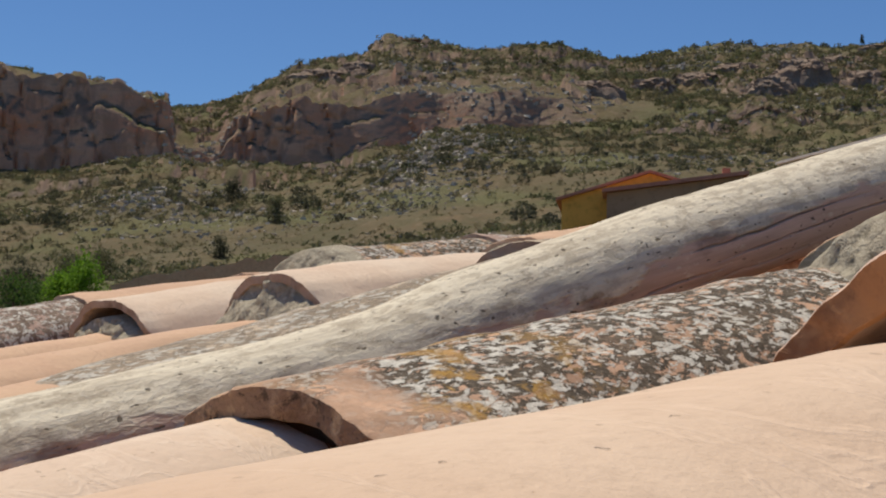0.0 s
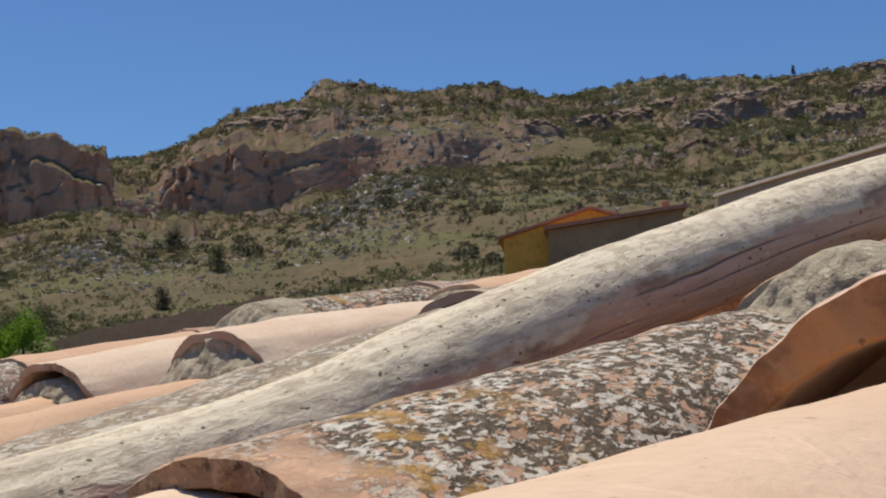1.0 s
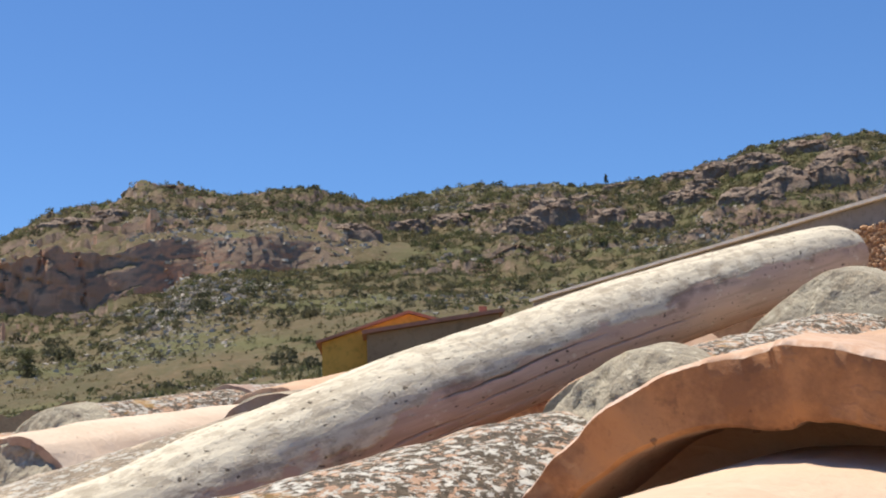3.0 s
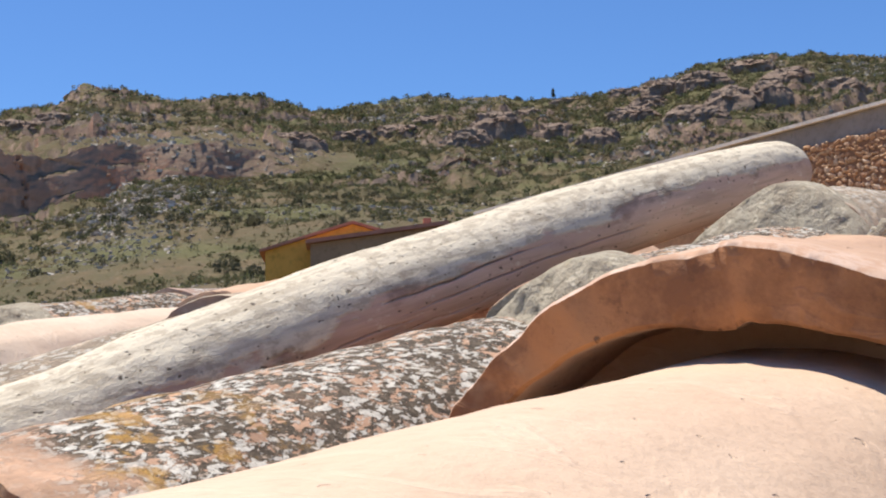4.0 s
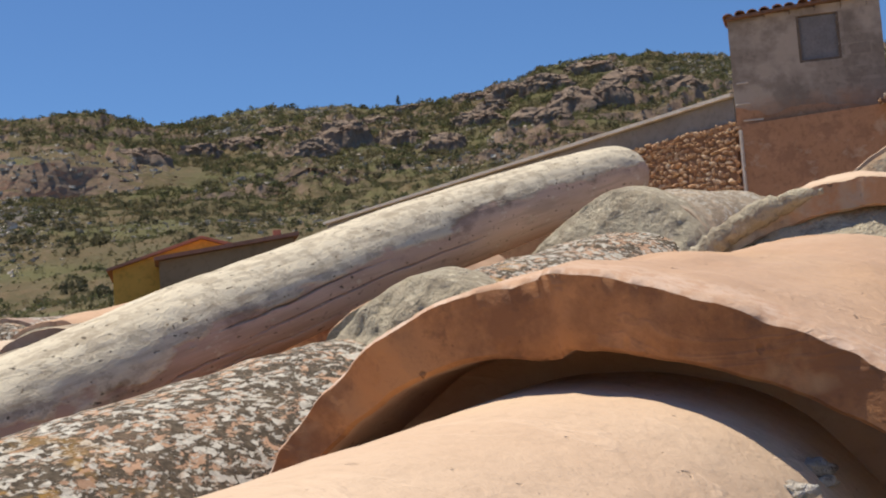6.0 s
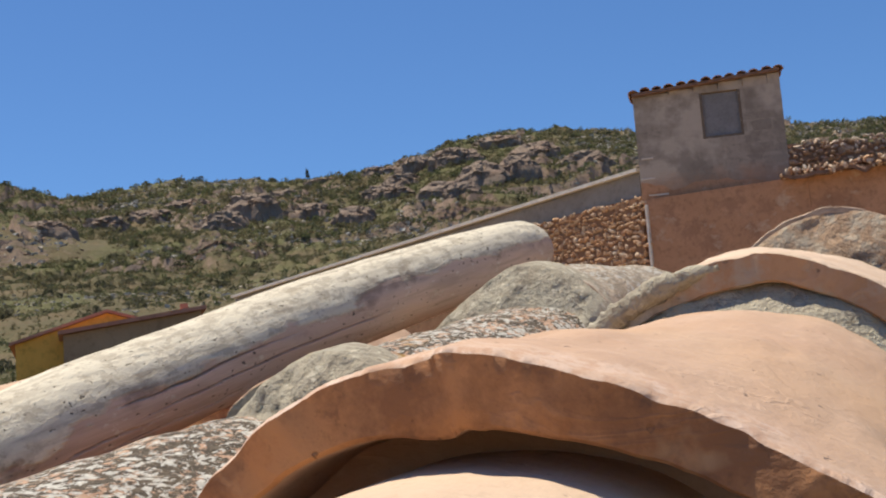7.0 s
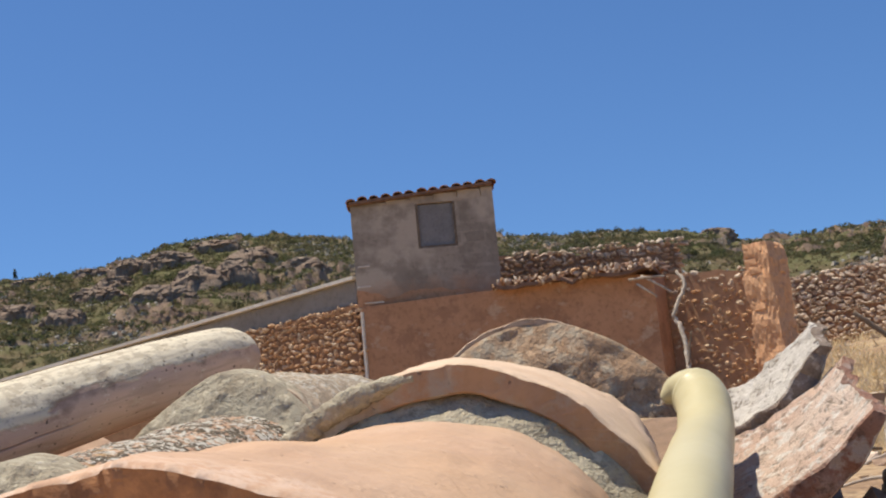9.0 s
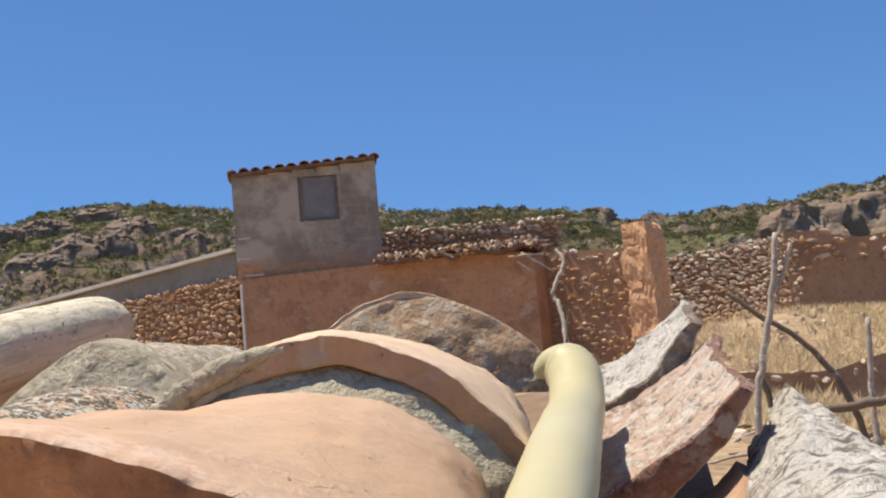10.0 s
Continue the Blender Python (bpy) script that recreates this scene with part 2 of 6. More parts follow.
_old = CRUST_WHITE.node_tree.nodes["Principled BSDF"].inputs["Base Color"].links[0].from_socket
_f = _k.noise(60, 6, 0.75, _k.at((0.7, 1.2, 1), (5, 5, 5)), 0.6)
_c = _k.mix(_k.ramp(_f, [(0.42, 0.9), (0.47, 0)]), _old, (0.17, 0.145, 0.125))
_k.colour(_k.mix(_k.ramp(_k.noise(22, 5, 0.7, _k.at((1, 1, 1), (9, 2, 5))), [(0.60, 0), (0.66, 0.5)]), _c, (0.46, 0.36, 0.29)))
for _m in (SHADED_BREAK, RED_CRUST):
    # pitted, crumbling break
    _k = Nodes(_m, True)
    _old = _m.node_tree.nodes["Principled BSDF"].inputs["Base Color"].links[0].from_socket
    _f = _k.noise(75, 6, 0.72)
    _c = _k.mix(_k.ramp(_f, [(0.38, 0.7), (0.47, 0)]), _old, (0.13, 0.085, 0.065))
    _k.colour(_k.mix(_k.ramp(_k.noise(48, 6, 0.7, _k.at((1, 1, 1), (4, 1, 6))), [(0.54, 0), (0.60, 0.75)]), _c, (0.55, 0.49, 0.43)))
    _k.bump(_f, 0.012, 1.0)
MORTAR = mortar_material("mortar", (0.44, 0.40, 0.305), (0.35, 0.305, 0.225))
_k = Nodes(MORTAR, True)
_old = MORTAR.node_tree.nodes["Principled BSDF"].inputs["Base Color"].links[0].from_socket
_k.colour(_k.mix(_k.ramp(_k.noise(21, 5, 0.65, _k.at((1, 1, 1), (2, 9, 4))), [(0.54, 0), (0.66, 0.6)]), _old, (0.21, 0.165, 0.115)))

MORTAR_BROWN = mortar_material("brown_mortar", (0.46, 0.32, 0.205), (0.36, 0.23, 0.14))
_k = Nodes(MORTAR_BROWN, True)
_old = MORTAR_BROWN.node_tree.nodes["Principled BSDF"].inputs["Base Color"].links[0].from_socket
_k.colour(_k.mix(_k.ramp(_k.noise(55, 5, 0.7), [(0.48, 0), (0.62, 0.65)]), _old, (0.46, 0.42, 0.33)))


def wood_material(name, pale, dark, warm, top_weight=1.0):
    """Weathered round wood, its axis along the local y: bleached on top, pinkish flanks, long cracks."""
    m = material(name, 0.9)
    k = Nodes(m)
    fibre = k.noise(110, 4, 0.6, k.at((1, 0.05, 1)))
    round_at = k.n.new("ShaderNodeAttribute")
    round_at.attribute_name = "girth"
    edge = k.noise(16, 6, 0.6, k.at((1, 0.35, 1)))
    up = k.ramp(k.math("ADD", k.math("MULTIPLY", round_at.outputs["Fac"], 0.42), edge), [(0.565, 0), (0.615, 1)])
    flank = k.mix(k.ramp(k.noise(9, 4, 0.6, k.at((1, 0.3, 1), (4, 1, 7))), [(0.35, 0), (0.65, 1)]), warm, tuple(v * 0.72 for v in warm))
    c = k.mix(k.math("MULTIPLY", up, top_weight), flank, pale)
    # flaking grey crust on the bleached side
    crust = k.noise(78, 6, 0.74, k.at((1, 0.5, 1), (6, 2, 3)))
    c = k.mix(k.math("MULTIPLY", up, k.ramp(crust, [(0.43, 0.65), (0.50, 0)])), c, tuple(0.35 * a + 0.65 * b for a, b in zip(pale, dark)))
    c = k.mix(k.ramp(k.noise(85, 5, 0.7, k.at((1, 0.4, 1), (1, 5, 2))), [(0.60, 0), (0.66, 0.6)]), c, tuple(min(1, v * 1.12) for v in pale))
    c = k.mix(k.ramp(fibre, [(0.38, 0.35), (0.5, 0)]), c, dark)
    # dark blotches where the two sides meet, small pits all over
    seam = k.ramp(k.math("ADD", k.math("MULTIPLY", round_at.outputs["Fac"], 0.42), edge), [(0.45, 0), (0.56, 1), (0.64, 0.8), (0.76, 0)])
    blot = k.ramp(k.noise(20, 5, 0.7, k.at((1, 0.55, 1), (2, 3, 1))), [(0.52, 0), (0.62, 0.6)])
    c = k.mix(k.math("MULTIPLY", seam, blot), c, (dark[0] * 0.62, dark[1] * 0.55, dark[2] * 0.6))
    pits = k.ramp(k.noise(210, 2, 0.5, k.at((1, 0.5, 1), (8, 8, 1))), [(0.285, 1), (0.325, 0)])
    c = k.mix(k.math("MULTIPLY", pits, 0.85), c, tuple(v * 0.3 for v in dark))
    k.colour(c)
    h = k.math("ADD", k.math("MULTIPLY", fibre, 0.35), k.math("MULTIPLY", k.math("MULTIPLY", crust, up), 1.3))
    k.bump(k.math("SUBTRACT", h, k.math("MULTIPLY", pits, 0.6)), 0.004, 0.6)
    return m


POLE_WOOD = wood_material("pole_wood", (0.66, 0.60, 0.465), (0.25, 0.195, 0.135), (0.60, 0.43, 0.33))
STICK_WOOD = wood_material("stick_wood", (0.30, 0.25, 0.19), (0.14, 0.11, 0.08), (0.20, 0.15, 0.11))
STICK_PALE = wood_material("stick_pale", (0.62, 0.58, 0.50), (0.30, 0.26, 0.2), (0.50, 0.42, 0.34))

PLASTIC = material("yellow_plastic", 0.42)
_k = Nodes(PLASTIC)
_c = _k.mix(_k.ramp(_k.noise(10, 4), [(0.35, 0), (0.7, 1)]), (0.51, 0.465, 0.285), (0.46, 0.41, 0.23))
_k.colour(_k.mix(_k.ramp(_k.noise(90, 4, 0.7), [(0.3, 0.3), (0.45, 0)]), _c, (0.50, 0.40, 0.20)))
_k.bump(_k.noise(60, 4), 0.001, 0.4)


def plain_material(name, a, b, scale, rough=0.9, bump=0.01, fine=6.0):
    """A mineral surface with two scales of mottling."""
    m = material(name, rough)
    k = Nodes(m)
    c = k.mix(k.ramp(k.noise(scale, 5, 0.6), [(0.3, 0), (0.7, 1)]), a, b)
    g = k.noise(scale * fine, 4, 0.7)
    c = k.mix(k.ramp(g, [(0.3, 0.5), (0.5, 0)]), c, tuple(v * 0.5 for v in b))
    k.colour(c)
    k.bump(g, bump, 0.7)
    return m


def block_material(name, a, b, scale):
    """Cast blocks: stained by patches, each a shade apart."""
    m = plain_material(name, a, b, scale, bump=0.006)
    k = Nodes(m)
    old = m.node_tree.nodes["Principled BSDF"].inputs["Base Color"].links[0].from_socket
    c = k.mix(k.ramp(k.piece(), [(0.0, 0.0), (1.0, 0.55)]), old, tuple(v * 0.62 for v in b))
    c = k.mix(k.ramp(k.noise(0.9, 4, 0.6), [(0.48, 0), (0.58, 0.75)]), c, tuple(min(1, v * 1.28) for v in a))
    c = k.mix(k.ramp(k.noise(1.3, 5, 0.65, k.at((1, 1, 1), (6, 3, 4))), [(0.50, 0), (0.60, 0.6)]), c, tuple(v * 0.62 for v in b))
    # earth splashed up from the wall below
    low = k.math("ADD", k.math("MULTIPLY", k.math("SUBTRACT", k.split(k.co)[2], 7.75), 1.1), k.math("MULTIPLY", k.noise(3.0, 5, 0.7), 0.9))
    c = k.mix(k.ramp(low, [(0.50, 0.85), (0.95, 0)]), c, (0.46, 0.255, 0.14))
    k.colour(c)
    # stains run on from block to block
    for link in list(k.l):
        if link.from_node.type == "TEX_COORD":
            k.l.new(k.geo.outputs["Position"], link.to_socket)
    return m


def stone_material(name, colours, scale=9.0):
    """Stones that differ from one to the next."""
    m = material(name, 0.95)
    k = Nodes(m)
    n = len(colours)
    pick = k.math("FRACT", k.math("ADD", k.piece(), k.island()))
    c = k.ramp(pick, [(i / max(1, n - 1), v) for i, v in enumerate(colours)])
    g = k.noise(scale, 5, 0.65)
    c = k.mix(k.ramp(g, [(0.3, 0.55), (0.55, 0)]), c, tuple(v * 0.4 for v in colours[0]))
    k.colour(c)
    k.bump(g, 0.03, 0.6)
    return m


BLOCK = block_material("concrete_block", (0.40, 0.335, 0.265), (0.33, 0.27, 0.21), 2.5)
CEMENT = plain_material("cement_render", (0.33, 0.30, 0.26), (0.25, 0.22, 0.18), 1.6)
CEMENT_CAP = plain_material("cement_cap", (0.74, 0.69, 0.61), (0.60, 0.54, 0.46), 3.0)
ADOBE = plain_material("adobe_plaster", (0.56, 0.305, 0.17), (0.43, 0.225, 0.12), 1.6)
_k = Nodes(ADOBE)
_old = ADOBE.node_tree.nodes["Principled BSDF"].inputs["Base Color"].links[0].from_socket
_c = _k.mix(_k.ramp(_k.noise(1.6, 6, 0.7, _k.at((1, 1, 1.1), (3, 1, 8))), [(0.50, 0), (0.60, 0.6)]), _old, (0.30, 0.155, 0.09))
_k.colour(_k.mix(_k.ramp(_k.noise(2.6, 6, 0.72, _k.at((1, 1, 1.3), (9, 1, 2))), [(0.58, 0), (0.66, 0.6)]), _c, (0.58, 0.43, 0.30)))
# lit copy of the adobe: sunlight on the pillar put into its colour
ADOBE_LIT = plain_material("adobe_sunlit", (0.70, 0.42, 0.24), (0.60, 0.33, 0.18), 2.2)
EARTH = plain_material("earth_joint", (0.46, 0.28, 0.17), (0.35, 0.20, 0.12), 2.0)
# earth bed, its colour darkened to carry the shadow in the open gaps
ROOF_EARTH = plain_material("roof_earth", (0.27, 0.18, 0.12), (0.19, 0.125, 0.08), 20.0, bump=0.004)
EARTH_DARK = plain_material("dark_earth_joint", (0.32, 0.18, 0.10), (0.23, 0.125, 0.068), 2.0)
RUBBLE = stone_material("rubble_stone", [(0.42, 0.235, 0.13), (0.60, 0.40, 0.24), (0.48, 0.27, 0.145), (0.72, 0.57, 0.41), (0.54, 0.33, 0.19)])
RUBBLE_PALE = stone_material("pale_stone", [(0.58, 0.44, 0.33), (0.70, 0.59, 0.47), (0.50, 0.35, 0.245), (0.64, 0.51, 0.39)])
SHED_TILE = stone_material("shed_roof_tile", [(0.19, 0.105, 0.07), (0.28, 0.175, 0.12), (0.15, 0.09, 0.065)])
SHUTTER = plain_material("weathered_shutter", (0.25, 0.24, 0.235), (0.20, 0.19, 0.185), 5.0, 0.7)
YELLOW_WALL = plain_material("yellow_render", (0.84, 0.48, 0.10), (0.74, 0.40, 0.08), 0.5)
TAN_WALL = plain_material("tan_render", (0.42, 0.28, 0.16), (0.34, 0.22, 0.125), 0.5)
HUT_ROOF = plain_material("red_roof", (0.50, 0.25, 0.17), (0.40, 0.185, 0.12), 0.8)
BRANCH = plain_material("bush_wood", (0.16, 0.12, 0.085), (0.10, 0.075, 0.05), 8.0)


def leaf_material(name, colours, patch=0.0, other=(0.1, 0.1, 0.05)):
    """Small leaves; patch is the scale at which whole plants turn to another shade."""
    m = material(name, 0.8)
    k = Nodes(m)
    n = len(colours)
    c = k.ramp(k.island(), [(i / (n - 1), v) for i, v in enumerate(colours)])
    if patch:
        c = k.mix(k.ramp(k.noise(patch, 3, 0.6), [(0.42, 0), (0.60, 0.85)]), c, other)
    k.colour(c)
    # light through the leaves
    t = k.n.new("ShaderNodeBsdfTranslucent")
    k.l.new(c, t.inputs["Color"])
    b = k.n.new("ShaderNodeMixShader")
    b.inputs[0].default_value = 0.45
    k.l.new(k.out.outputs[0], b.inputs[1])
    k.l.new(t.outputs[0], b.inputs[2])
    k.l.new(b.outputs[0], k.n["Material Output"].inputs["Surface"])
    return m


SCRUB = leaf_material("scrub_leaves", [(0.074, 0.088, 0.040), (0.104, 0.116, 0.053), (0.132, 0.142, 0.067)], 0.16, (0.155, 0.134, 0.074))
TUSSOCK = leaf_material("tussock", [(0.12, 0.092, 0.046), (0.165, 0.13, 0.070), (0.21, 0.17, 0.10)], 0.05, (0.105, 0.10, 0.045))
TREE_LEAF = leaf_material("dark_tree_leaves", [(0.042, 0.048, 0.028), (0.064, 0.070, 0.040), (0.085, 0.088, 0.050)], 0.10, (0.105, 0.098, 0.058))
BRIGHT_LEAF = leaf_material("bright_leaves", [(0.09, 0.19, 0.012), (0.15, 0.29, 0.022), (0.22, 0.38, 0.04)])
GARDEN_LEAF = leaf_material("garden_leaves", [(0.04, 0.085, 0.015), (0.065, 0.125, 0.024), (0.10, 0.17, 0.035)])
DRY_GRASS = leaf_material("dry_grass", [(0.50, 0.37, 0.21), (0.62, 0.49, 0.30), (0.70, 0.58, 0.39)])
HILL_ROCK = stone_material("hill_rock", [(0.42, 0.37, 0.30), (0.54, 0.49, 0.42), (0.38, 0.31, 0.24), (0.58, 0.54, 0.47)], 1.2)

HILL = material("hillside", 0.96)
_k = Nodes(HILL)
_steep = _k.split(_k.geo.outputs["Normal"])[2]
_soil = _k.mix(_k.ramp(_k.noise(0.035, 5, 0.6), [(0.38, 0), (0.60, 1)]), (0.140, 0.100, 0.052), (0.094, 0.078, 0.037))
_soil = _k.mix(_k.ramp(_k.noise(0.11, 5, 0.65, _k.at((1, 1, 1), (40, 10, 0))), [(0.52, 0), (0.62, 0.5)]), _soil, (0.185, 0.130, 0.070))
_soil = _k.mix(_k.ramp(_k.noise(1.7, 5, 0.75), [(0.40, 0.7), (0.54, 0)]), _soil, (0.095, 0.082, 0.046))
_soil = _k.mix(_k.ramp(_k.noise(0.30, 5, 0.7), [(0.40, 0.7), (0.55, 0)]), _soil, (0.090, 0.084, 0.040))
_soil = _k.mix(_k.ramp(_k.noise(0.9, 4, 0.7), [(0.58, 0), (0.68, 0.45)]), _soil, (0.25, 0.195, 0.13))
_soil = _k.mix(_k.ramp(_k.noise(0.045, 4, 0.6, _k.at((1, 1, 1), (90, 30, 0))), [(0.50, 0), (0.60, 0.6)]), _soil, (0.104, 0.112, 0.042))
_rock = _k.mix(_k.ramp(_k.noise(0.05, 5, 0.6, _k.at((1, 1, 3.0))), [(0.35, 0), (0.65, 1)]), (0.262, 0.198, 0.146), (0.238, 0.158, 0.110))
_rock = _k.mix(_k.ramp(_k.noise(0.35, 6, 0.75, _k.at((1, 1, 2.0))), [(0.34, 0.6), (0.48, 0)]), _rock, (0.16, 0.12, 0.09))
# reddish cliff faces, paled by steepness: lifts their shade through the colour
_face = _k.mix(_k.ramp(_k.noise(0.06, 5, 0.6, _k.at((1, 1, 2.0))), [(0.38, 0), (0.62, 1)]), (0.62, 0.37, 0.24), (0.60, 0.28, 0.165))
_face = _k.mix(_k.ramp(_k.noise(0.16, 5, 0.65, _k.at((0.5, 0.5, 2.5))), [(0.52, 0), (0.64, 0.6)]), _face, (0.36, 0.25, 0.18))
_face = _k.mix(_k.ramp(_k.noise(0.22, 5, 0.65, _k.at((1, 1, 0.22), (7, 3, 1))), [(0.50, 0), (0.60, 0.55)]), _face, (0.33, 0.19, 0.125))
_face = _k.mix(_k.ramp(_k.noise(0.5, 6, 0.75, _k.at((1.4, 1.4, 0.8))), [(0.36, 0.45), (0.46, 0)]), _face, (0.30, 0.19, 0.13))
_bx, _by, _bz = _k.split(_k.co)
_red = _k.ramp(_k.math("ADD", _k.math("DIVIDE", _bx, _by), 1.5), [(0.58, 1), (0.78, 0)])
_face = _k.mix(_red, _k.mix(0.75, _face, _rock), _face)
_edge = _k.math("ADD", _steep, _k.math("MULTIPLY", _k.math("SUBTRACT", _k.noise(0.25, 5, 0.7), 0.5), 0.45))
_gx, _gy, _gz = _k.split(_k.co)
_far = _k.math("SQRT", _k.math("ADD", _k.math("MULTIPLY", _gx, _gx), _k.math("MULTIPLY", _gy, _gy)))
_sand = _k.mix(_k.ramp(_k.noise(1.3, 6, 0.65), [(0.35, 0), (0.62, 1)]), (0.44, 0.33, 0.20), (0.30, 0.20, 0.12))
_sand = _k.mix(_k.ramp(_k.noise(9.0, 4, 0.7), [(0.35, 0.6), (0.52, 0)]), _sand, (0.16, 0.10, 0.06))
_soil = _k.mix(_k.ramp(_k.math("MULTIPLY", _far, 0.01), [(0.34, 1), (0.42, 0)]), _soil, _sand)
_k.colour(_k.mix(_k.ramp(_edge, [(0.58, 1), (0.78, 0)]), _soil, _k.mix(_k.ramp(_steep, [(0.15, 1), (0.42, 0)]), _rock, _face)))
_k.bump(_k.math("ADD", _k.noise(0.5, 6, 0.7), _k.math("MULTIPLY", _k.noise(2.2, 4, 0.7), 0.4)), 1.0, 0.45)


# ---- helpers for meshes ----
rng = np.random.default_rng(7)


@functools.lru_cache(maxsize=None)
def lattice(n, seed):
    return np.random.default_rng(seed).random((n, n))


def vnoise(x, y, seed=0):
    """Smooth value noise on arrays, 0 to 1."""
    g = lattice(64, seed)
    x, y = np.asarray(x, float), np.asarray(y, float)
    i, j = np.floor(x).astype(int), np.floor(y).astype(int)
    a, b = x - i, y - j
    a, b = a * a * (3 - 2 * a), b * b * (3 - 2 * b)
    p = lambda u, v: g[u % 64, v % 64]
    return (p(i, j) * (1 - a) + p(i + 1, j) * a) * (1 - b) + (p(i, j + 1) * (1 - a) + p(i + 1, j + 1) * a) * b


def fbm(x, y, seed=0, octaves=5, gain=0.5):
    """Layered noise about 0, within -1 to 1."""
    total, amp, norm = 0, 1.0, 0
    x, y = np.asarray(x, float), np.asarray(y, float)
    for o in range(octaves):
        total = total + amp * (vnoise(x * 2 ** o + 17.3 * o, y * 2 ** o + 5.1 * o, seed + o) * 2 - 1)
        norm += amp
        amp *= gain
    return total / norm


def blocks(x, y, seed=0):
    """Broken blocks on a plane: for each point its block's own height, -1 to 1, and the nearness to a joint, 0 to 1."""
    gx, gy, gh = lattice(64, seed), lattice(64, seed + 1), lattice(64, seed + 2)
    x, y = np.asarray(x, float), np.asarray(y, float)
    i, j = np.floor(x).astype(int), np.floor(y).astype(int)
    best, second, high = np.full(x.shape, 9.0), np.full(x.shape, 9.0), np.zeros(x.shape)
    for a in (-1, 0, 1):
        for b in (-1, 0, 1):
            u, v = (i + a) % 64, (j + b) % 64
            d = (i + a + gx[u, v] - x) ** 2 + (j + b + gy[u, v] - y) ** 2
            near = d < best
            second = np.where(near, best, np.minimum(second, d))
            high = np.where(near, gh[u, v] * 2 - 1, high)
            best = np.where(near, d, best)
    return high, np.clip(1 - (np.sqrt(second) - np.sqrt(best)) * 4, 0, 1)


def mesh_from(name, verts, faces, mat, smooth=True):
    me = bpy.data.meshes.new(name)
    me.from_pydata(np.asarray(verts).tolist(), [], faces)
    me.materials.append(mat)
    if smooth:
        me.shade_smooth()
    me.update()
    return me


def place(name, me, parent=None, m=None, label=""):
    ob = new(name, me)
    if parent is not None:
        ob.parent = parent
    if m is not None:
        ob.matrix_basis = m
    return tagged(ob, label)


def part(name, bm, mat, parent, label=""):
    me = bpy.data.meshes.new(name)
    bmesh.ops.recalc_face_normals(bm, faces=bm.faces)
    bm.to_mesh(me)
    bm.free()
    me.materials.append(mat)
    return place(name, me, parent, None, label)


def thing(name, label, category, group="", at=(0, 0, 0)):
    ob = new(name)
    ob.location = at
    return tagged(ob, label, category, group)


def add_box(bm, size, centre, turn=0.0, bevel=0.0, wobble=0.0):
    r = bmesh.ops.create_cube(bm, size=1.0)
    m = Matrix.Translation(centre) @ Matrix.Rotation(turn, 4, "Z") @ Matrix.Diagonal((*size, 1))
    bmesh.ops.transform(bm, matrix=m, verts=r["verts"])
    if bevel:
        edges = list({e for v in r["verts"] for e in v.link_edges})
        bmesh.ops.bevel(bm, geom=edges, offset=bevel, segments=1, affect="EDGES")
    if wobble:
        for v in bm.verts:
            v.co += Vector((random.uniform(-1, 1), random.uniform(-1, 1), random.uniform(-1, 1))) * wobble


def tube_mesh(name, points, radii, mat, sides=14, rough=0.0, seed=0, closed=True):
    """A round bar along points, with its own radius at each."""
    pts = [Vector(p) for p in points]
    verts, faces = [], []
    side = Vector((1, 0, 0))
    for i, p in enumerate(pts):
        way = (pts[min(i + 1, len(pts) - 1)] - pts[max(i - 1, 0)]).normalized()
        side = (side - way * side.dot(way)).normalized()
        up = way.cross(side)
        for j in range(sides):
            a = 2 * math.pi * j / sides
            k = radii[i] * (1 + rough * float(fbm(j * 0.7 + seed, i * 0.5, seed + 3, 3)))
            verts.append(p + (side * math.cos(a) + up * math.sin(a)) * k)
    for i in range(len(pts) - 1):
        for j in range(sides):
            k = (j + 1) % sides
            faces.append((i * sides + j, i * sides + k, (i + 1) * sides + k, (i + 1) * sides + j))
    if closed:
        faces.append(tuple(range(sides - 1, -1, -1)))
        faces.append(tuple(range((len(pts) - 1) * sides, len(pts) * sides)))
    return mesh_from(name, verts, faces, mat)


def spline(points, n):
    """A smooth way through a few points."""
    pts = [Vector(p) for p in points]
    pts = [pts[0] * 2 - pts[1]] + pts + [pts[-1] * 2 - pts[-2]]
    out = []
    for i in range(1, len(pts) - 2):
        p0, p1, p2, p3 = pts[i - 1:i + 3]
        for k in range(n):
            t = k / n
            out.append(0.5 * (2 * p1 + (p2 - p0) * t + (2 * p0 - 5 * p1 + 4 * p2 - p3) * t * t + (3 * p1 - p0 - 3 * p2 + p3) * t ** 3))
    return out + [pts[-2]]


# ---- ground: valley floor, hillside, cliffs and ridge in one sheet ----
def by_bearing(az, table):
    a = np.array(table[0::2], float)
    return np.interp(az, a, np.array(table[1::2], float))


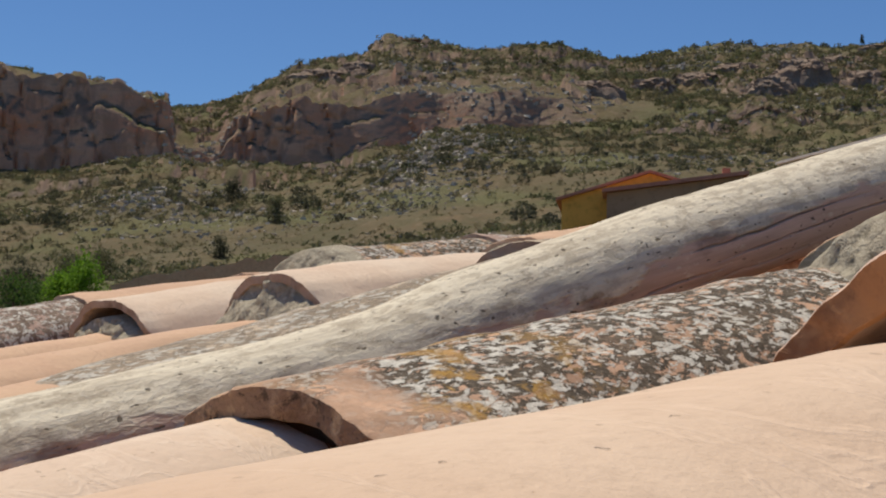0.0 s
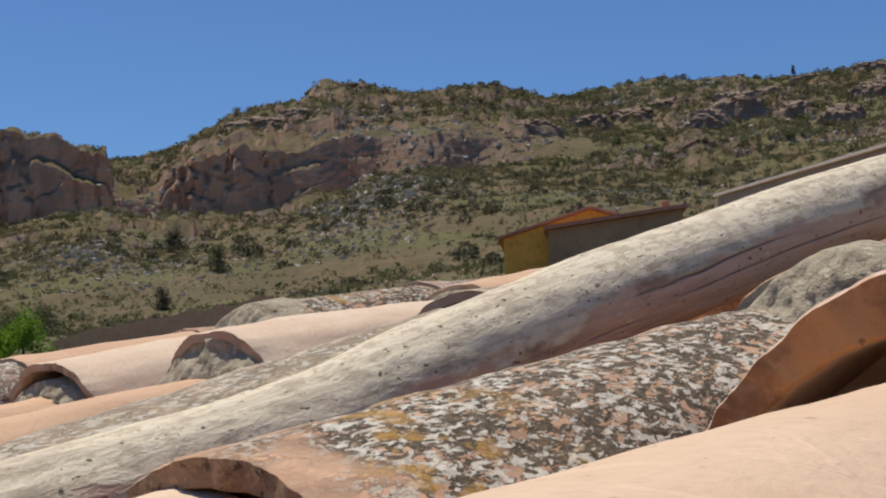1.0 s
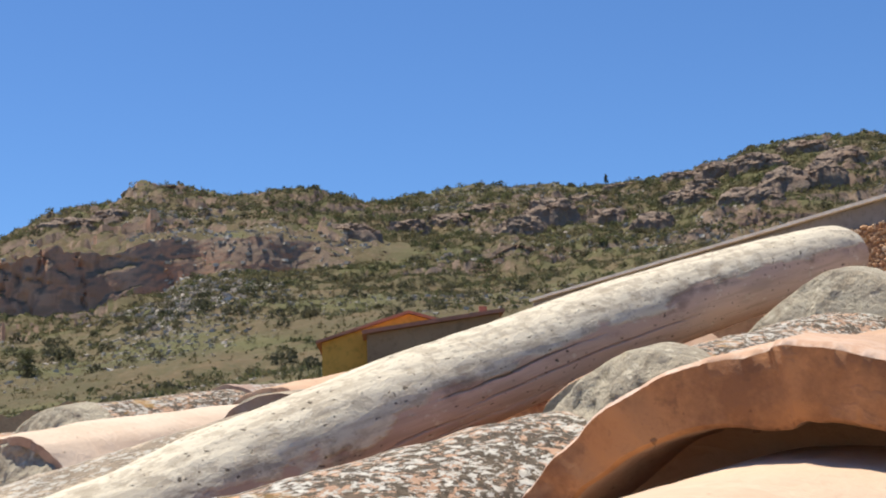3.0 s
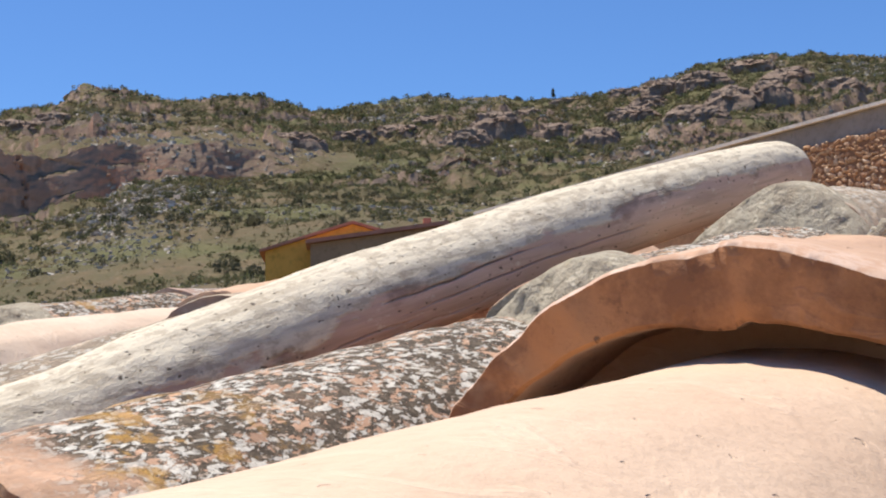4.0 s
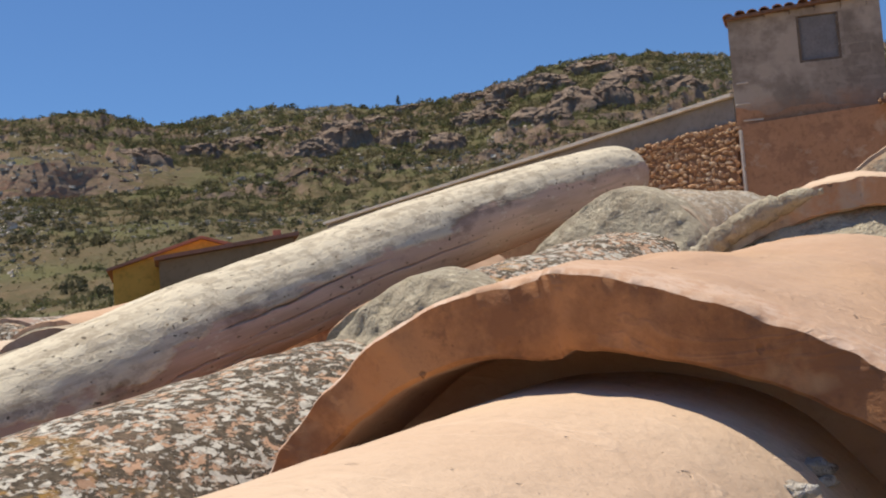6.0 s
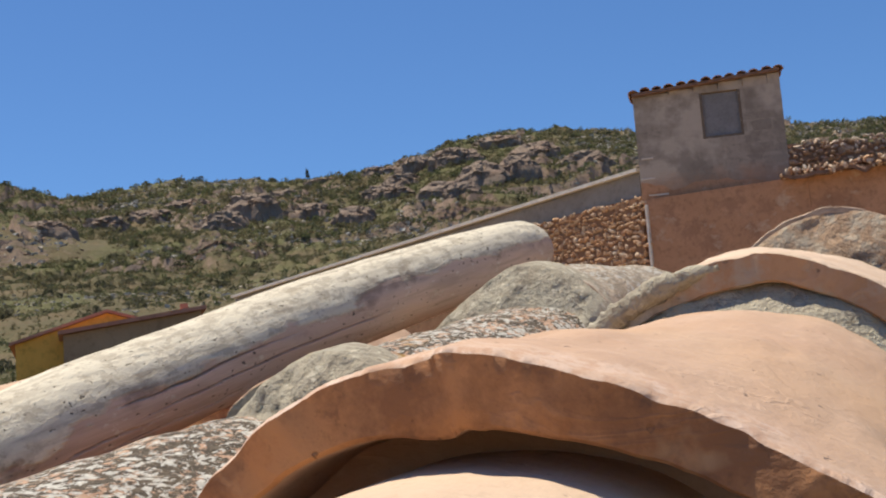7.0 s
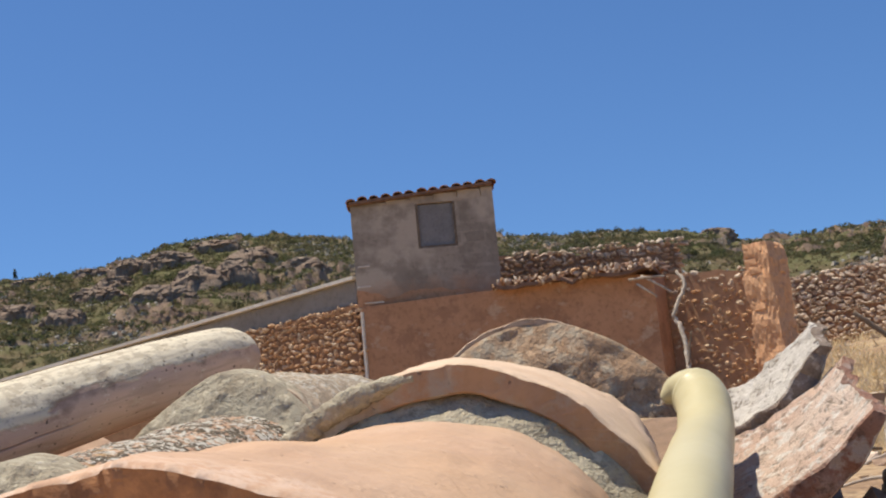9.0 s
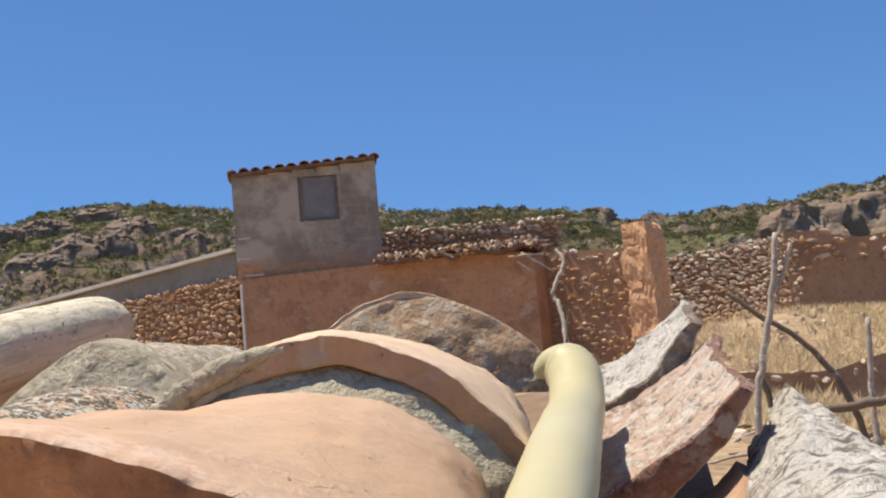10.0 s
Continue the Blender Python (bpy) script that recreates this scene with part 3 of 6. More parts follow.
def hill_grid():
    az = np.concatenate([np.arange(-180, -70, 2.5), np.arange(-70, 16, 0.10), np.arange(16, 178, 2.5), [180.0]])
    knots = [3.0, 7.0, 13.0, 24.0, 60.0, 120.0, 300.0, 304.0, 420.0, 470.0, 800.0, 2000.0, 4500.0]
    front = np.clip(by_bearing(az, [-180, 0, -95, 0, -72, 1, 16, 1, 45, 0, 180, 0]), 0, 1)
    el = np.stack([
        by_bearing(az, [-180, -47, -90, -47, -60, -30, -30, -8, 0, -3, 10, -6, 60, -30, 90, -47, 180, -47]),
        by_bearing(az, [-180, -24, -90, -22, -60, -14, -30, -4, 0, 1.6, 6, 1.2, 12, 0, 60, -15, 180, -24]),
        by_bearing(az, [-180, -14, -90, -12, -60, -6, -30, 1, 0, 4.0, 6, 3.2, 12, 2.2, 60, -6, 180, -14]),
        by_bearing(az, [-180, -7.6, -90, -6, -60, -2, -42, 1.5, -30, 4.0, -17, 5.6, -4, 5.0, 1.2, 5.1, 2.4, 6.5, 5, 6.6, 12, 6.0, 60, 0, 180, -7.6]),
        by_bearing(az, [-180, -3, -90, -2, -61, 0.9, -57, 2.0, -50, 3.0, -42, 4.2, -38, 4.8, -33, 5.3, -22, 6.2, -15, 6.8, 0, 7.2, 10, 7.2, 60, 2, 180, -3]),
        by_bearing(az, [-180, -1.5, -90, -0.5, -61, 2.0, -57, 3.0, -50, 3.8, -42, 4.9, -33, 5.9, -22, 6.9, -15, 7.4, 0, 7.8, 10, 7.8, 60, 3, 180, -1.5]),
        by_bearing(az, [-180, -0.6, -90, 2, -75, 6.3, -61, 6.65, -58.8, 6.8, -57.8, 7.0, -56.4, 7.25, -54.9, 7.45, -54.2, 7.3, -53.4, 7.1, -50.4, 7.05, -48.2, 7.25, -47.3, 7.7, -45.6, 8.1, -44.8, 8.7, -42.8, 8.95, -39.5, 8.95, -37.3, 9.0, -35, 8.9, -33, 8.6, -22, 9.5, -15, 9.6, 0, 9.0, 10, 9.2, 60, 4, 180, -0.6]),
        by_bearing(az, [-180, -0.58, -90, 4, -75, 10.6, -61, 10.35, -58.9, 10.15, -57, 9.85, -55.4, 9.45, -54.8, 9.2, -54.5, 7.8, -54, 7.6, -52.8, 7.7, -52.5, 8.45, -52, 8.85, -50, 9.6, -48.3, 9.55, -47.2, 9.8, -46.1, 10.2, -41.7, 10.2, -39.5, 10.05, -38.6, 9.7, -37.3, 9.4, -35, 9.2, -28, 9.6, -22, 10.2, -15, 10.0, 0, 9.4, 10, 9.8, 60, 4.4, 180, -0.58]),
        by_bearing(az, [-180, -0.45, -90, 6, -75, 9.9, -61, 9.65, -58.9, 9.4, -56.9, 9.15, -55.2, 8.95, -54.5, 9.3, -53.8, 9.42, -52, 9.85, -50.5, 10.7, -49.2, 11.2, -47.4, 11.5, -46.6, 12.2, -45.2, 12.15, -43.9, 11.75, -40.4, 11.95, -37.6, 11.6, -32.5, 12.0, -28.4, 11.75, -25, 12.05, -22.8, 12.8, -20.2, 13.0, -17.9, 12.9, -15.5, 12.5, -9.6, 12.1, -4.3, 11.8, -1.6, 11.45, -0.8, 10.9, 2.6, 10.7, 4.8, 10.6, 7.1, 11.1, 10, 11.0, 20, 9.5, 60, 5, 180, -0.45]),
    ])
    z = EYE_Z + np.array(knots[:9])[:, None] * np.tan(np.radians(el))
    low = np.full_like(az, -2.0)
    z = np.vstack([z, z[8] - 4, np.where(front > 0.5, z[8] * 0.5, low), low - 10, low - 30])
    rows = []
    for a, b, n in zip(knots[:-1], knots[1:], [6, 8, 12, 24, 30, 110, 34, 120, 10, 10, 8, 6]):
        rows += [a + (b - a) * i / n for i in range(n)]
    rows.append(knots[-1])
    r = np.array(rows)
    zz = np.stack([np.interp(r, knots, z[:, i]) for i in range(len(az))], 1)
    rr = np.repeat(r[:, None], len(az), 1)
    aa = np.radians(np.repeat(az[None, :], len(r), 0))
    x, y = rr * np.sin(aa), rr * np.cos(aa)
    # the cliff's foot and the ledges wander in and out
    wander = fbm(x / 60, y / 60, 21, 4)
    mask = np.clip((rr - 70) / 80, 0, 1) * np.clip((700 - rr) / 200, 0, 1) * front[None, :]
    rough = fbm(x / 14, y / 14, 3, 5, 0.55) * 1.5 + fbm(x / 4.0, y / 4.0, 9, 3) * 0.45
    zz = zz + mask * rough
    deg = np.degrees(aa)
    # short broken ledges
    q = zz / 6.5 + 2.6 * fbm(x / 55, y / 55, 31, 4)
    f = q - np.floor(q)
    step = np.clip((f - 0.60) / 0.16, 0, 1)
    step = step * step * (3 - 2 * step)
    ledge = np.clip(fbm(x / 26, y / 26, 41, 4) * 2.6, 0, 1) * np.clip((rr - 170) / 60, 0, 1) * np.clip((415 - rr) / 30, 0, 1)
    calm = np.exp(-((rr - 302) / np.where(rr > 304, 7.0, 20.0)) ** 2) * np.clip((-36 - deg) / 3, 0, 1)
    west = np.clip((-45 - deg) / 3, 0, 1) * mask
    # notches and knobs along the brink
    brink = np.exp(-((rr - 305) / np.where(rr > 305, 9.0, 1.6)) ** 2) * west
    n1, m1 = blocks(deg * 1.3, rr / 9.0, 201)
    zz = zz + brink * (1.7 * fbm(deg * 0.9, rr / 15, 205, 4) + 1.1 * n1 - 0.8 * m1)
    zz = zz + mask * ledge * (1 - 0.95 * calm) * 6.5 * (step - f) * 0.55
    # outcrops that stand out of the soil as jointed blocks, most of them on the upper slope
    bare = fbm(x / 30, y / 30, 141, 4) * 2.0 + 0.55 * fbm(x / 9, y / 9, 145, 3)
    bare = bare + by_bearing(deg, [-180, -0.9, -60, -0.25, -53, -0.2, -50.5, 0.12, -45, 0.12, -41, -0.2, -35, 0.0, -26, 0.10, -14, 0.05, -8, -0.2, 180, -0.2]) + np.interp(rr, [120, 210, 250, 305, 330, 410, 420], [-1.3, -0.75, -0.35, -0.05, 0.15, 0.1, -0.3])
    bare = np.clip(bare * 1.8, 0, 1) * (1 - calm) * (rr < 424)
    b1, j1 = blocks(x / 6.5 + 0.4 * fbm(x / 6, y / 6, 151, 2), y / 6.5, 161)
    b2, j2 = blocks(x / 2.4, y / 2.4, 171)
    zz = zz + mask * bare * (1.5 + 1.5 * b1 - 0.7 * j1 + 0.65 * b2 - 0.35 * j2)
    crest = np.exp(-((rr - 420) / 10.0) ** 2) * mask
    zz = zz + crest * (fbm(x / 7, y / 7, 51, 4) * 1.3)
    near = np.clip((rr - 5) / 8, 0, 1) * (1 - np.clip((rr - 70) / 80, 0, 1))
    zz = zz + near * fbm(x / 2.4, y / 2.4, 61, 5) * 0.16
    # cliffs jut and recess
    face = np.exp(-((rr - 302) / 22.0) ** 2) * mask
    push = face * (wander * 12 + fbm(x / 16, y / 16, 71, 3) * 4)
    wall = np.exp(-((rr - 302) / 3.5) ** 4) * mask
    c1, k1 = blocks(deg * 0.75 + 0.5 * fbm(deg, zz / 6, 181, 2), zz / 7.5, 184)
    c2, k2 = blocks(deg * 2.6, zz / 1.9 + 0.6 * fbm(deg * 2, zz / 3, 188, 2), 191)
    push = push + wall * (0.45 * c1 + 0.2 * k1 + 0.16 * c2 + 0.10 * k2 + 0.18 * fbm(deg * 4.0, zz / 1.2, 105, 3))
    # the western faces stand nearly upright
    push = push + np.interp(rr, [285, 300, 304, 325], [0, 1.1, -1.1, 0]) * west
    # clefts run down them, and a broken shelf sets the upper tier back
    cleft = np.clip(1 - np.abs(fbm(deg * 1.1 + 0.5 * fbm(deg * 2, zz / 5, 211, 2), zz / 40, 215, 3)) * 9, 0, 1)
    up = np.clip((rr - 300) / 4 + 0.30 * fbm(deg * 0.7, rr * 0, 221, 4), 0, 1)
    shelf = np.clip((up - 0.56) / 0.10, 0, 1) * np.clip(0.75 + 1.2 * fbm(deg * 0.45, rr * 0, 225, 3), 0, 1)
    push = push + west * np.exp(-((rr - 302) / 4.5) ** 4) * (1.2 * cleft + 0.6 * fbm(deg * 1.7, zz / 11, 231, 4) + 2.4 * shelf)
    rr2 = rr + push
    x, y = rr2 * np.sin(aa), rr2 * np.cos(aa)
    return az, r, x, y, zz


HAZ, HR, HX, HY, HZ = hill_grid()


def build_ground():
    nr, na = HX.shape
    verts = np.stack([HX, HY, HZ], -1).reshape(-1, 3)
    i, j = np.meshgrid(np.arange(nr - 1), np.arange(na - 1), indexing="ij")
    a = (i * na + j).ravel()
    faces = np.stack([a, a + 1, a + na + 1, a + na], 1).tolist()
    verts = np.vstack([verts, [[0, 0, float(HZ[0].min())]]])
    c = len(verts) - 1
    faces += [[c, k + 1, k] for k in range(na - 1)]
    me = mesh_from("ground", verts, faces, HILL)
    me.set_sharp_from_angle(angle=radians(38))
    ob = place("ground", me)
    tagged(ob, "dry rocky hillside with cliffs, ledges and scattered scrub", "hillside", kind="structure")


build_ground()


def on_hill(az, r):
    """Points of the ground sheet at a bearing in degrees and a distance."""
    j = np.clip(np.searchsorted(HAZ, az) - 1, 0, len(HAZ) - 2)
    i = np.clip(np.searchsorted(HR, r) - 1, 0, len(HR) - 2)
    a = ((az - HAZ[j]) / (HAZ[j + 1] - HAZ[j]))[:, None]
    b = ((r - HR[i]) / (HR[i + 1] - HR[i]))[:, None]
    g = np.stack([HX, HY, HZ], -1)
    return (g[i, j] * (1 - a) + g[i, j + 1] * a) * (1 - b) + (g[i + 1, j] * (1 - a) + g[i + 1, j + 1] * a) * b


def hill_spots(n, r0, r1, seed, lo=-66, hi=14):
    g = np.random.default_rng(seed)
    az = g.uniform(lo, hi, n)
    r = np.sqrt(g.uniform(r0 * r0, r1 * r1, n))
    return az, r, on_hill(az, r), g


def leafy(points, sizes, seed, count, flat=0.75, blade=0.42):
    """Clumps of small leaf sprays, loose and uneven at the rim."""
    g = np.random.default_rng(seed)
    n = len(points)
    d = g.normal(size=(n, count, 3))
    d /= np.linalg.norm(d, axis=2, keepdims=True)
    d[..., 2] = np.abs(d[..., 2]) * flat * 1.25 + 0.02
    lump = 0.62 + 0.38 * g.random((n, count, 1))
    c = points[:, None, :] + d * lump * sizes[:, None, None]
    s = sizes[:, None, None] * blade * (0.55 + 0.9 * g.random((n, count, 1)))
    t = g.normal(size=(n, count, 3, 3))
    t /= np.linalg.norm(t, axis=3, keepdims=True)
    v = c[:, :, None, :] + t * s[:, :, None, :]
    v = v.reshape(-1, 3)
    f = np.arange(len(v)).reshape(-1, 3).tolist()
    return v, f


def build_scrub():
    az, r, p, g = hill_spots(64000, 75, 424, 5)
    dens = fbm(p[:, 0] / 35, p[:, 1] / 35, 81, 4) + 0.5 * fbm(p[:, 0] / 9, p[:, 1] / 9, 85, 3)
    keep = dens + g.uniform(-0.5, 0.5, len(az)) + np.clip((r - 290) / 260, -0.22, 0.3) + 0.18 * (az > -46) + 0.22 * (az > -39) - 0.35 * (r > 400) - 0.60 * np.clip((az + 9) / 5, 0, 1) + 0.25 * np.exp(-((az + 59) / 5) ** 2) > -0.05
    keep &= (r < 296) | (r > 318) | (az > -36)
    p, r = p[keep], r[keep]
    s = (0.26 + 1.0 * g.random(len(p)) ** 2.8) * np.clip(r / 300, 0.55, 1.15)
    v, f = leafy(p, s, 6, 26, 0.8, 0.36)
    tagged(place("scrub", mesh_from("scrub", v, f, SCRUB, False)), "low dark green and olive scrub on the hillside", "scrub", kind="stuff")
    # dry tussocks between the bushes
    az, r, p, g = hill_spots(42000, 70, 400, 45)
    keep = fbm(p[:, 0] / 18, p[:, 1] / 18, 187, 3) + g.uniform(-0.5, 0.5, len(az)) > -0.1
    keep &= (r < 296) | (r > 318) | (az > -36)
    p, r = p[keep], r[keep]
    v, f = leafy(p, (0.22 + 0.32 * g.random(len(p))) * np.clip(r / 230, 0.5, 1.3), 46, 9, 0.7, 0.5)
    tagged(place("hill_grass", mesh_from("hill_grass", v, f, TUSSOCK, False)), "dry brown grass tussocks on the hillside", "grass", kind="stuff")
    # larger single bushes
    az, r, p, g = hill_spots(3600, 100, 415, 25)
    keep = fbm(p[:, 0] / 50, p[:, 1] / 50, 87, 3) + g.uniform(-0.4, 0.4, len(az)) + np.clip((r - 290) / 400, -0.3, 0.2) > 0.0
    keep &= (r < 294) | (r > 318) | (az > -36)
    p = p[keep]
    v, f = leafy(p, 0.55 + 0.85 * g.random(len(p)) ** 2, 26, 110, 0.85, 0.24)
    tagged(place("hill_bushes", mesh_from("hill_bushes", v, f, TREE_LEAF, False)), "dark round bushes scattered over the slope", "scrub", kind="stuff")
    # bushes that stand against the sky
    az = np.concatenate([rng.uniform(-61, 12, 130), [-32.45, -32.6, -28.4]])
    p = on_hill(az, np.full(len(az), 419.5) + rng.uniform(-4, 1, len(az)))
    s = 0.35 + 1.1 * rng.random(len(az)) ** 2
    s[-3:] = (1.7, 1.4, 0.9)
    v, f = leafy(p, s, 16, 60, 0.75, 0.26)
    tagged(place("ridge_scrub", mesh_from("ridge_scrub", v, f, TREE_LEAF, False)), "dark bushes along the skyline ridge", "scrub", kind="stuff")


build_scrub()


def rock_cloud(points, sizes, seed):
    """Small angular stones."""
    g = np.random.default_rng(seed)
    base = np.array([[x, y, z] for x in (-1, 1) for y in (-1, 1) for z in (-1, 1)], float) * 0.62
    quad = np.array([[0, 1, 3, 2], [4, 6, 7, 5], [0, 4, 5, 1], [2, 3, 7, 6], [1, 5, 7, 3], [0, 2, 6, 4]])
    n = len(points)
    k = base[None] * (0.6 + 0.6 * g.random((n, 8, 1))) + g.normal(size=(n, 8, 3)) * 0.16
    ang = g.uniform(0, 6.28, n)
    c, d = np.cos(ang)[:, None], np.sin(ang)[:, None]
    k = np.stack([k[..., 0] * c - k[..., 1] * d, k[..., 0] * d + k[..., 1] * c, k[..., 2] * 0.62], -1)
    k = k * sizes[:, None, None] + points[:, None, :]
    f = (quad[None] + (np.arange(n) * 8)[:, None, None]).reshape(-1, 4).tolist()
    return k.reshape(-1, 3), f


def build_rocks():
    az, r, p, g = hill_spots(120000, 85, 420, 15)
    m = fbm(p[:, 0] / 22, p[:, 1] / 22, 91, 4) * 1.1 + 0.6 * fbm(p[:, 0] / 60, p[:, 1] / 60, 95, 3)
    # the open scree below the cliff
    scree = np.exp(-((az + 44.5) / 2.6) ** 2 - ((r - 235) / 55) ** 2) + 0.8 * np.exp(-((az + 55.5) / 2.2) ** 2 - ((r - 190) / 22) ** 2) + 0.6 * np.exp(-((az + 46) / 3.0) ** 2 - ((r - 110) / 14) ** 2)
    keep = 0.9 * m + 1.9 * scree + 0.2 * (az > -36) + g.uniform(-0.35, 0.35, len(az)) > 0.50
    p = p[keep]
    s = (0.20 + 0.50 * g.random(len(p)) ** 3.5 + 0.45 * np.clip(scree[keep], 0, 1) * g.random(len(p))) * np.clip(r[keep] / 230, 0.5, 1.3)
    v, f = rock_cloud(p, s, 17)
    tagged(place("scree", mesh_from("scree", v, f, HILL_ROCK, False)), "grey limestone scree and boulders on the slope", "rocks", kind="stuff")


build_rocks()

CRAG = material("crag_rock", 0.96)
_k = Nodes(CRAG)
_c = _k.mix(_k.ramp(_k.noise(0.16, 5, 0.6, _k.at((1, 1, 2.5))), [(0.35, 0), (0.65, 1)]), (0.275, 0.215, 0.165), (0.245, 0.17, 0.122))
_c = _k.mix(_k.ramp(_k.noise(0.6, 6, 0.75, _k.at((1, 1, 2.0))), [(0.34, 0.6), (0.46, 0)]), _c, (0.15, 0.115, 0.085))
_k.colour(_c)
_k.bump(_k.math("ADD", _k.noise(0.9, 6, 0.75, _k.at((1.5, 1.5, 0.6))), _k.noise(0.5, 4, 0.6, _k.at((0.6, 0.6, 3.0)))), 1.0, 0.5)


def crag(az, r, h, width, seed, label):
    """A bare weathered outcrop, layered and broken, on the slope."""
    g = random.Random(seed)
    base = on_hill(np.array([az]), np.array([r]))[0]
    top = base[2] + h
    bm = bmesh.new()
    bmesh.ops.create_icosphere(bm, subdivisions=5, radius=1.0)
    off = Vector((seed * 7.3, seed * 2.1, 0))
    for v in bm.verts:
        p = v.co
        q = max(abs(p.x), abs(p.y), abs(p.z))
        p = p * (0.4 / q + 0.6)
        k = 1 + 0.30 * noise.fractal(p * 1.5 + off, 0.9, 2.2, 4)
        # blocks between joints, each proud or sunk by its own amount
        warp = 0.10 * noise.noise_vector(p * 3.0 + off)
        for size, amount in ((2.6, 0.18), (6.0, 0.12), (12.0, 0.06)):
            c = noise.voronoi((p + warp) * size + off)[1][0]
            k += amount * noise.noise(c * 5.1 + off)
        k *= 1.0 - 0.40 * max(-0.6, p.z)
        flat = math.hypot(p.x, p.y)
        foot = max(flat, 1.0) / max(flat, 0.25) if p.z < 0 else 1.0  # no undercut below the widest part
        v.co = Vector((p.x * foot * k * width * 0.5, p.y * foot * k * width * 0.35, p.z * (0.5 + 0.5 * k) * (h if p.z > 0 else h * 1.2 + width * 0.5)))
    me = bpy.data.meshes.new("rock_outcrop")
    bm.to_mesh(me)
    bm.free()
    me.materials.append(CRAG)
    me.shade_smooth()
    me.set_sharp_from_angle(angle=radians(35))
    ob = place("rock_outcrop", me)
    ob.matrix_basis = Matrix.Translation((base[0], base[1], top - h * 0.9)) @ Matrix.Rotation(-radians(az) + g.uniform(-0.3, 0.3), 4, "Z")
    tagged(ob, label, "rock", "hillside outcrops")


SLOPE_CRAGS = ((-27.6, 408, 2.6, 14), (-25.4, 404, 2.8, 13), (-22.5, 372, 6.5, 14), (-20.8, 394, 4.5, 16), (-30.6, 338, 6.5, 13), (-33.0, 370, 4.5, 14), (-38.5, 318, 4.5, 13), (-31.7, 330, 7.5, 12), (-25.3, 352, 5.5, 13), (-19.4, 372, 6.5, 14), (-29.2, 372, 4.5, 13), (-48.9, 360, 5.0, 16), (-47.5, 364, 5.5, 12), (-23.9, 388, 5.0, 12), (-36.2, 345, 4.5, 12), (-17.5, 352, 6.5, 13), (-21.6, 340, 8.0, 13), (-23.2, 330, 6.5, 11))
RIDGE_CRAGS = ((-45.9, 417, 2.2, 17), (-20.2, 345, 6.5, 11), (-26.6, 325, 5.0, 10), (-34.4, 352, 4.5, 12), (-22.3, 318, 5.5, 9), (-24.6, 372, 5.0, 12), (-28.4, 340, 5.0, 11), (-40.7, 414, 1.0, 10), (-1.4, 412, 2.4, 10), (6.6, 150, 11.8, 14), (9.0, 156, 11.0, 13))
for i, (az, r, h, w) in enumerate(SLOPE_CRAGS + RIDGE_CRAGS):
    crag(az, r, h * 0.66, w * 0.92, 300 + i, "weathered grey-brown rock outcrop on the slope")

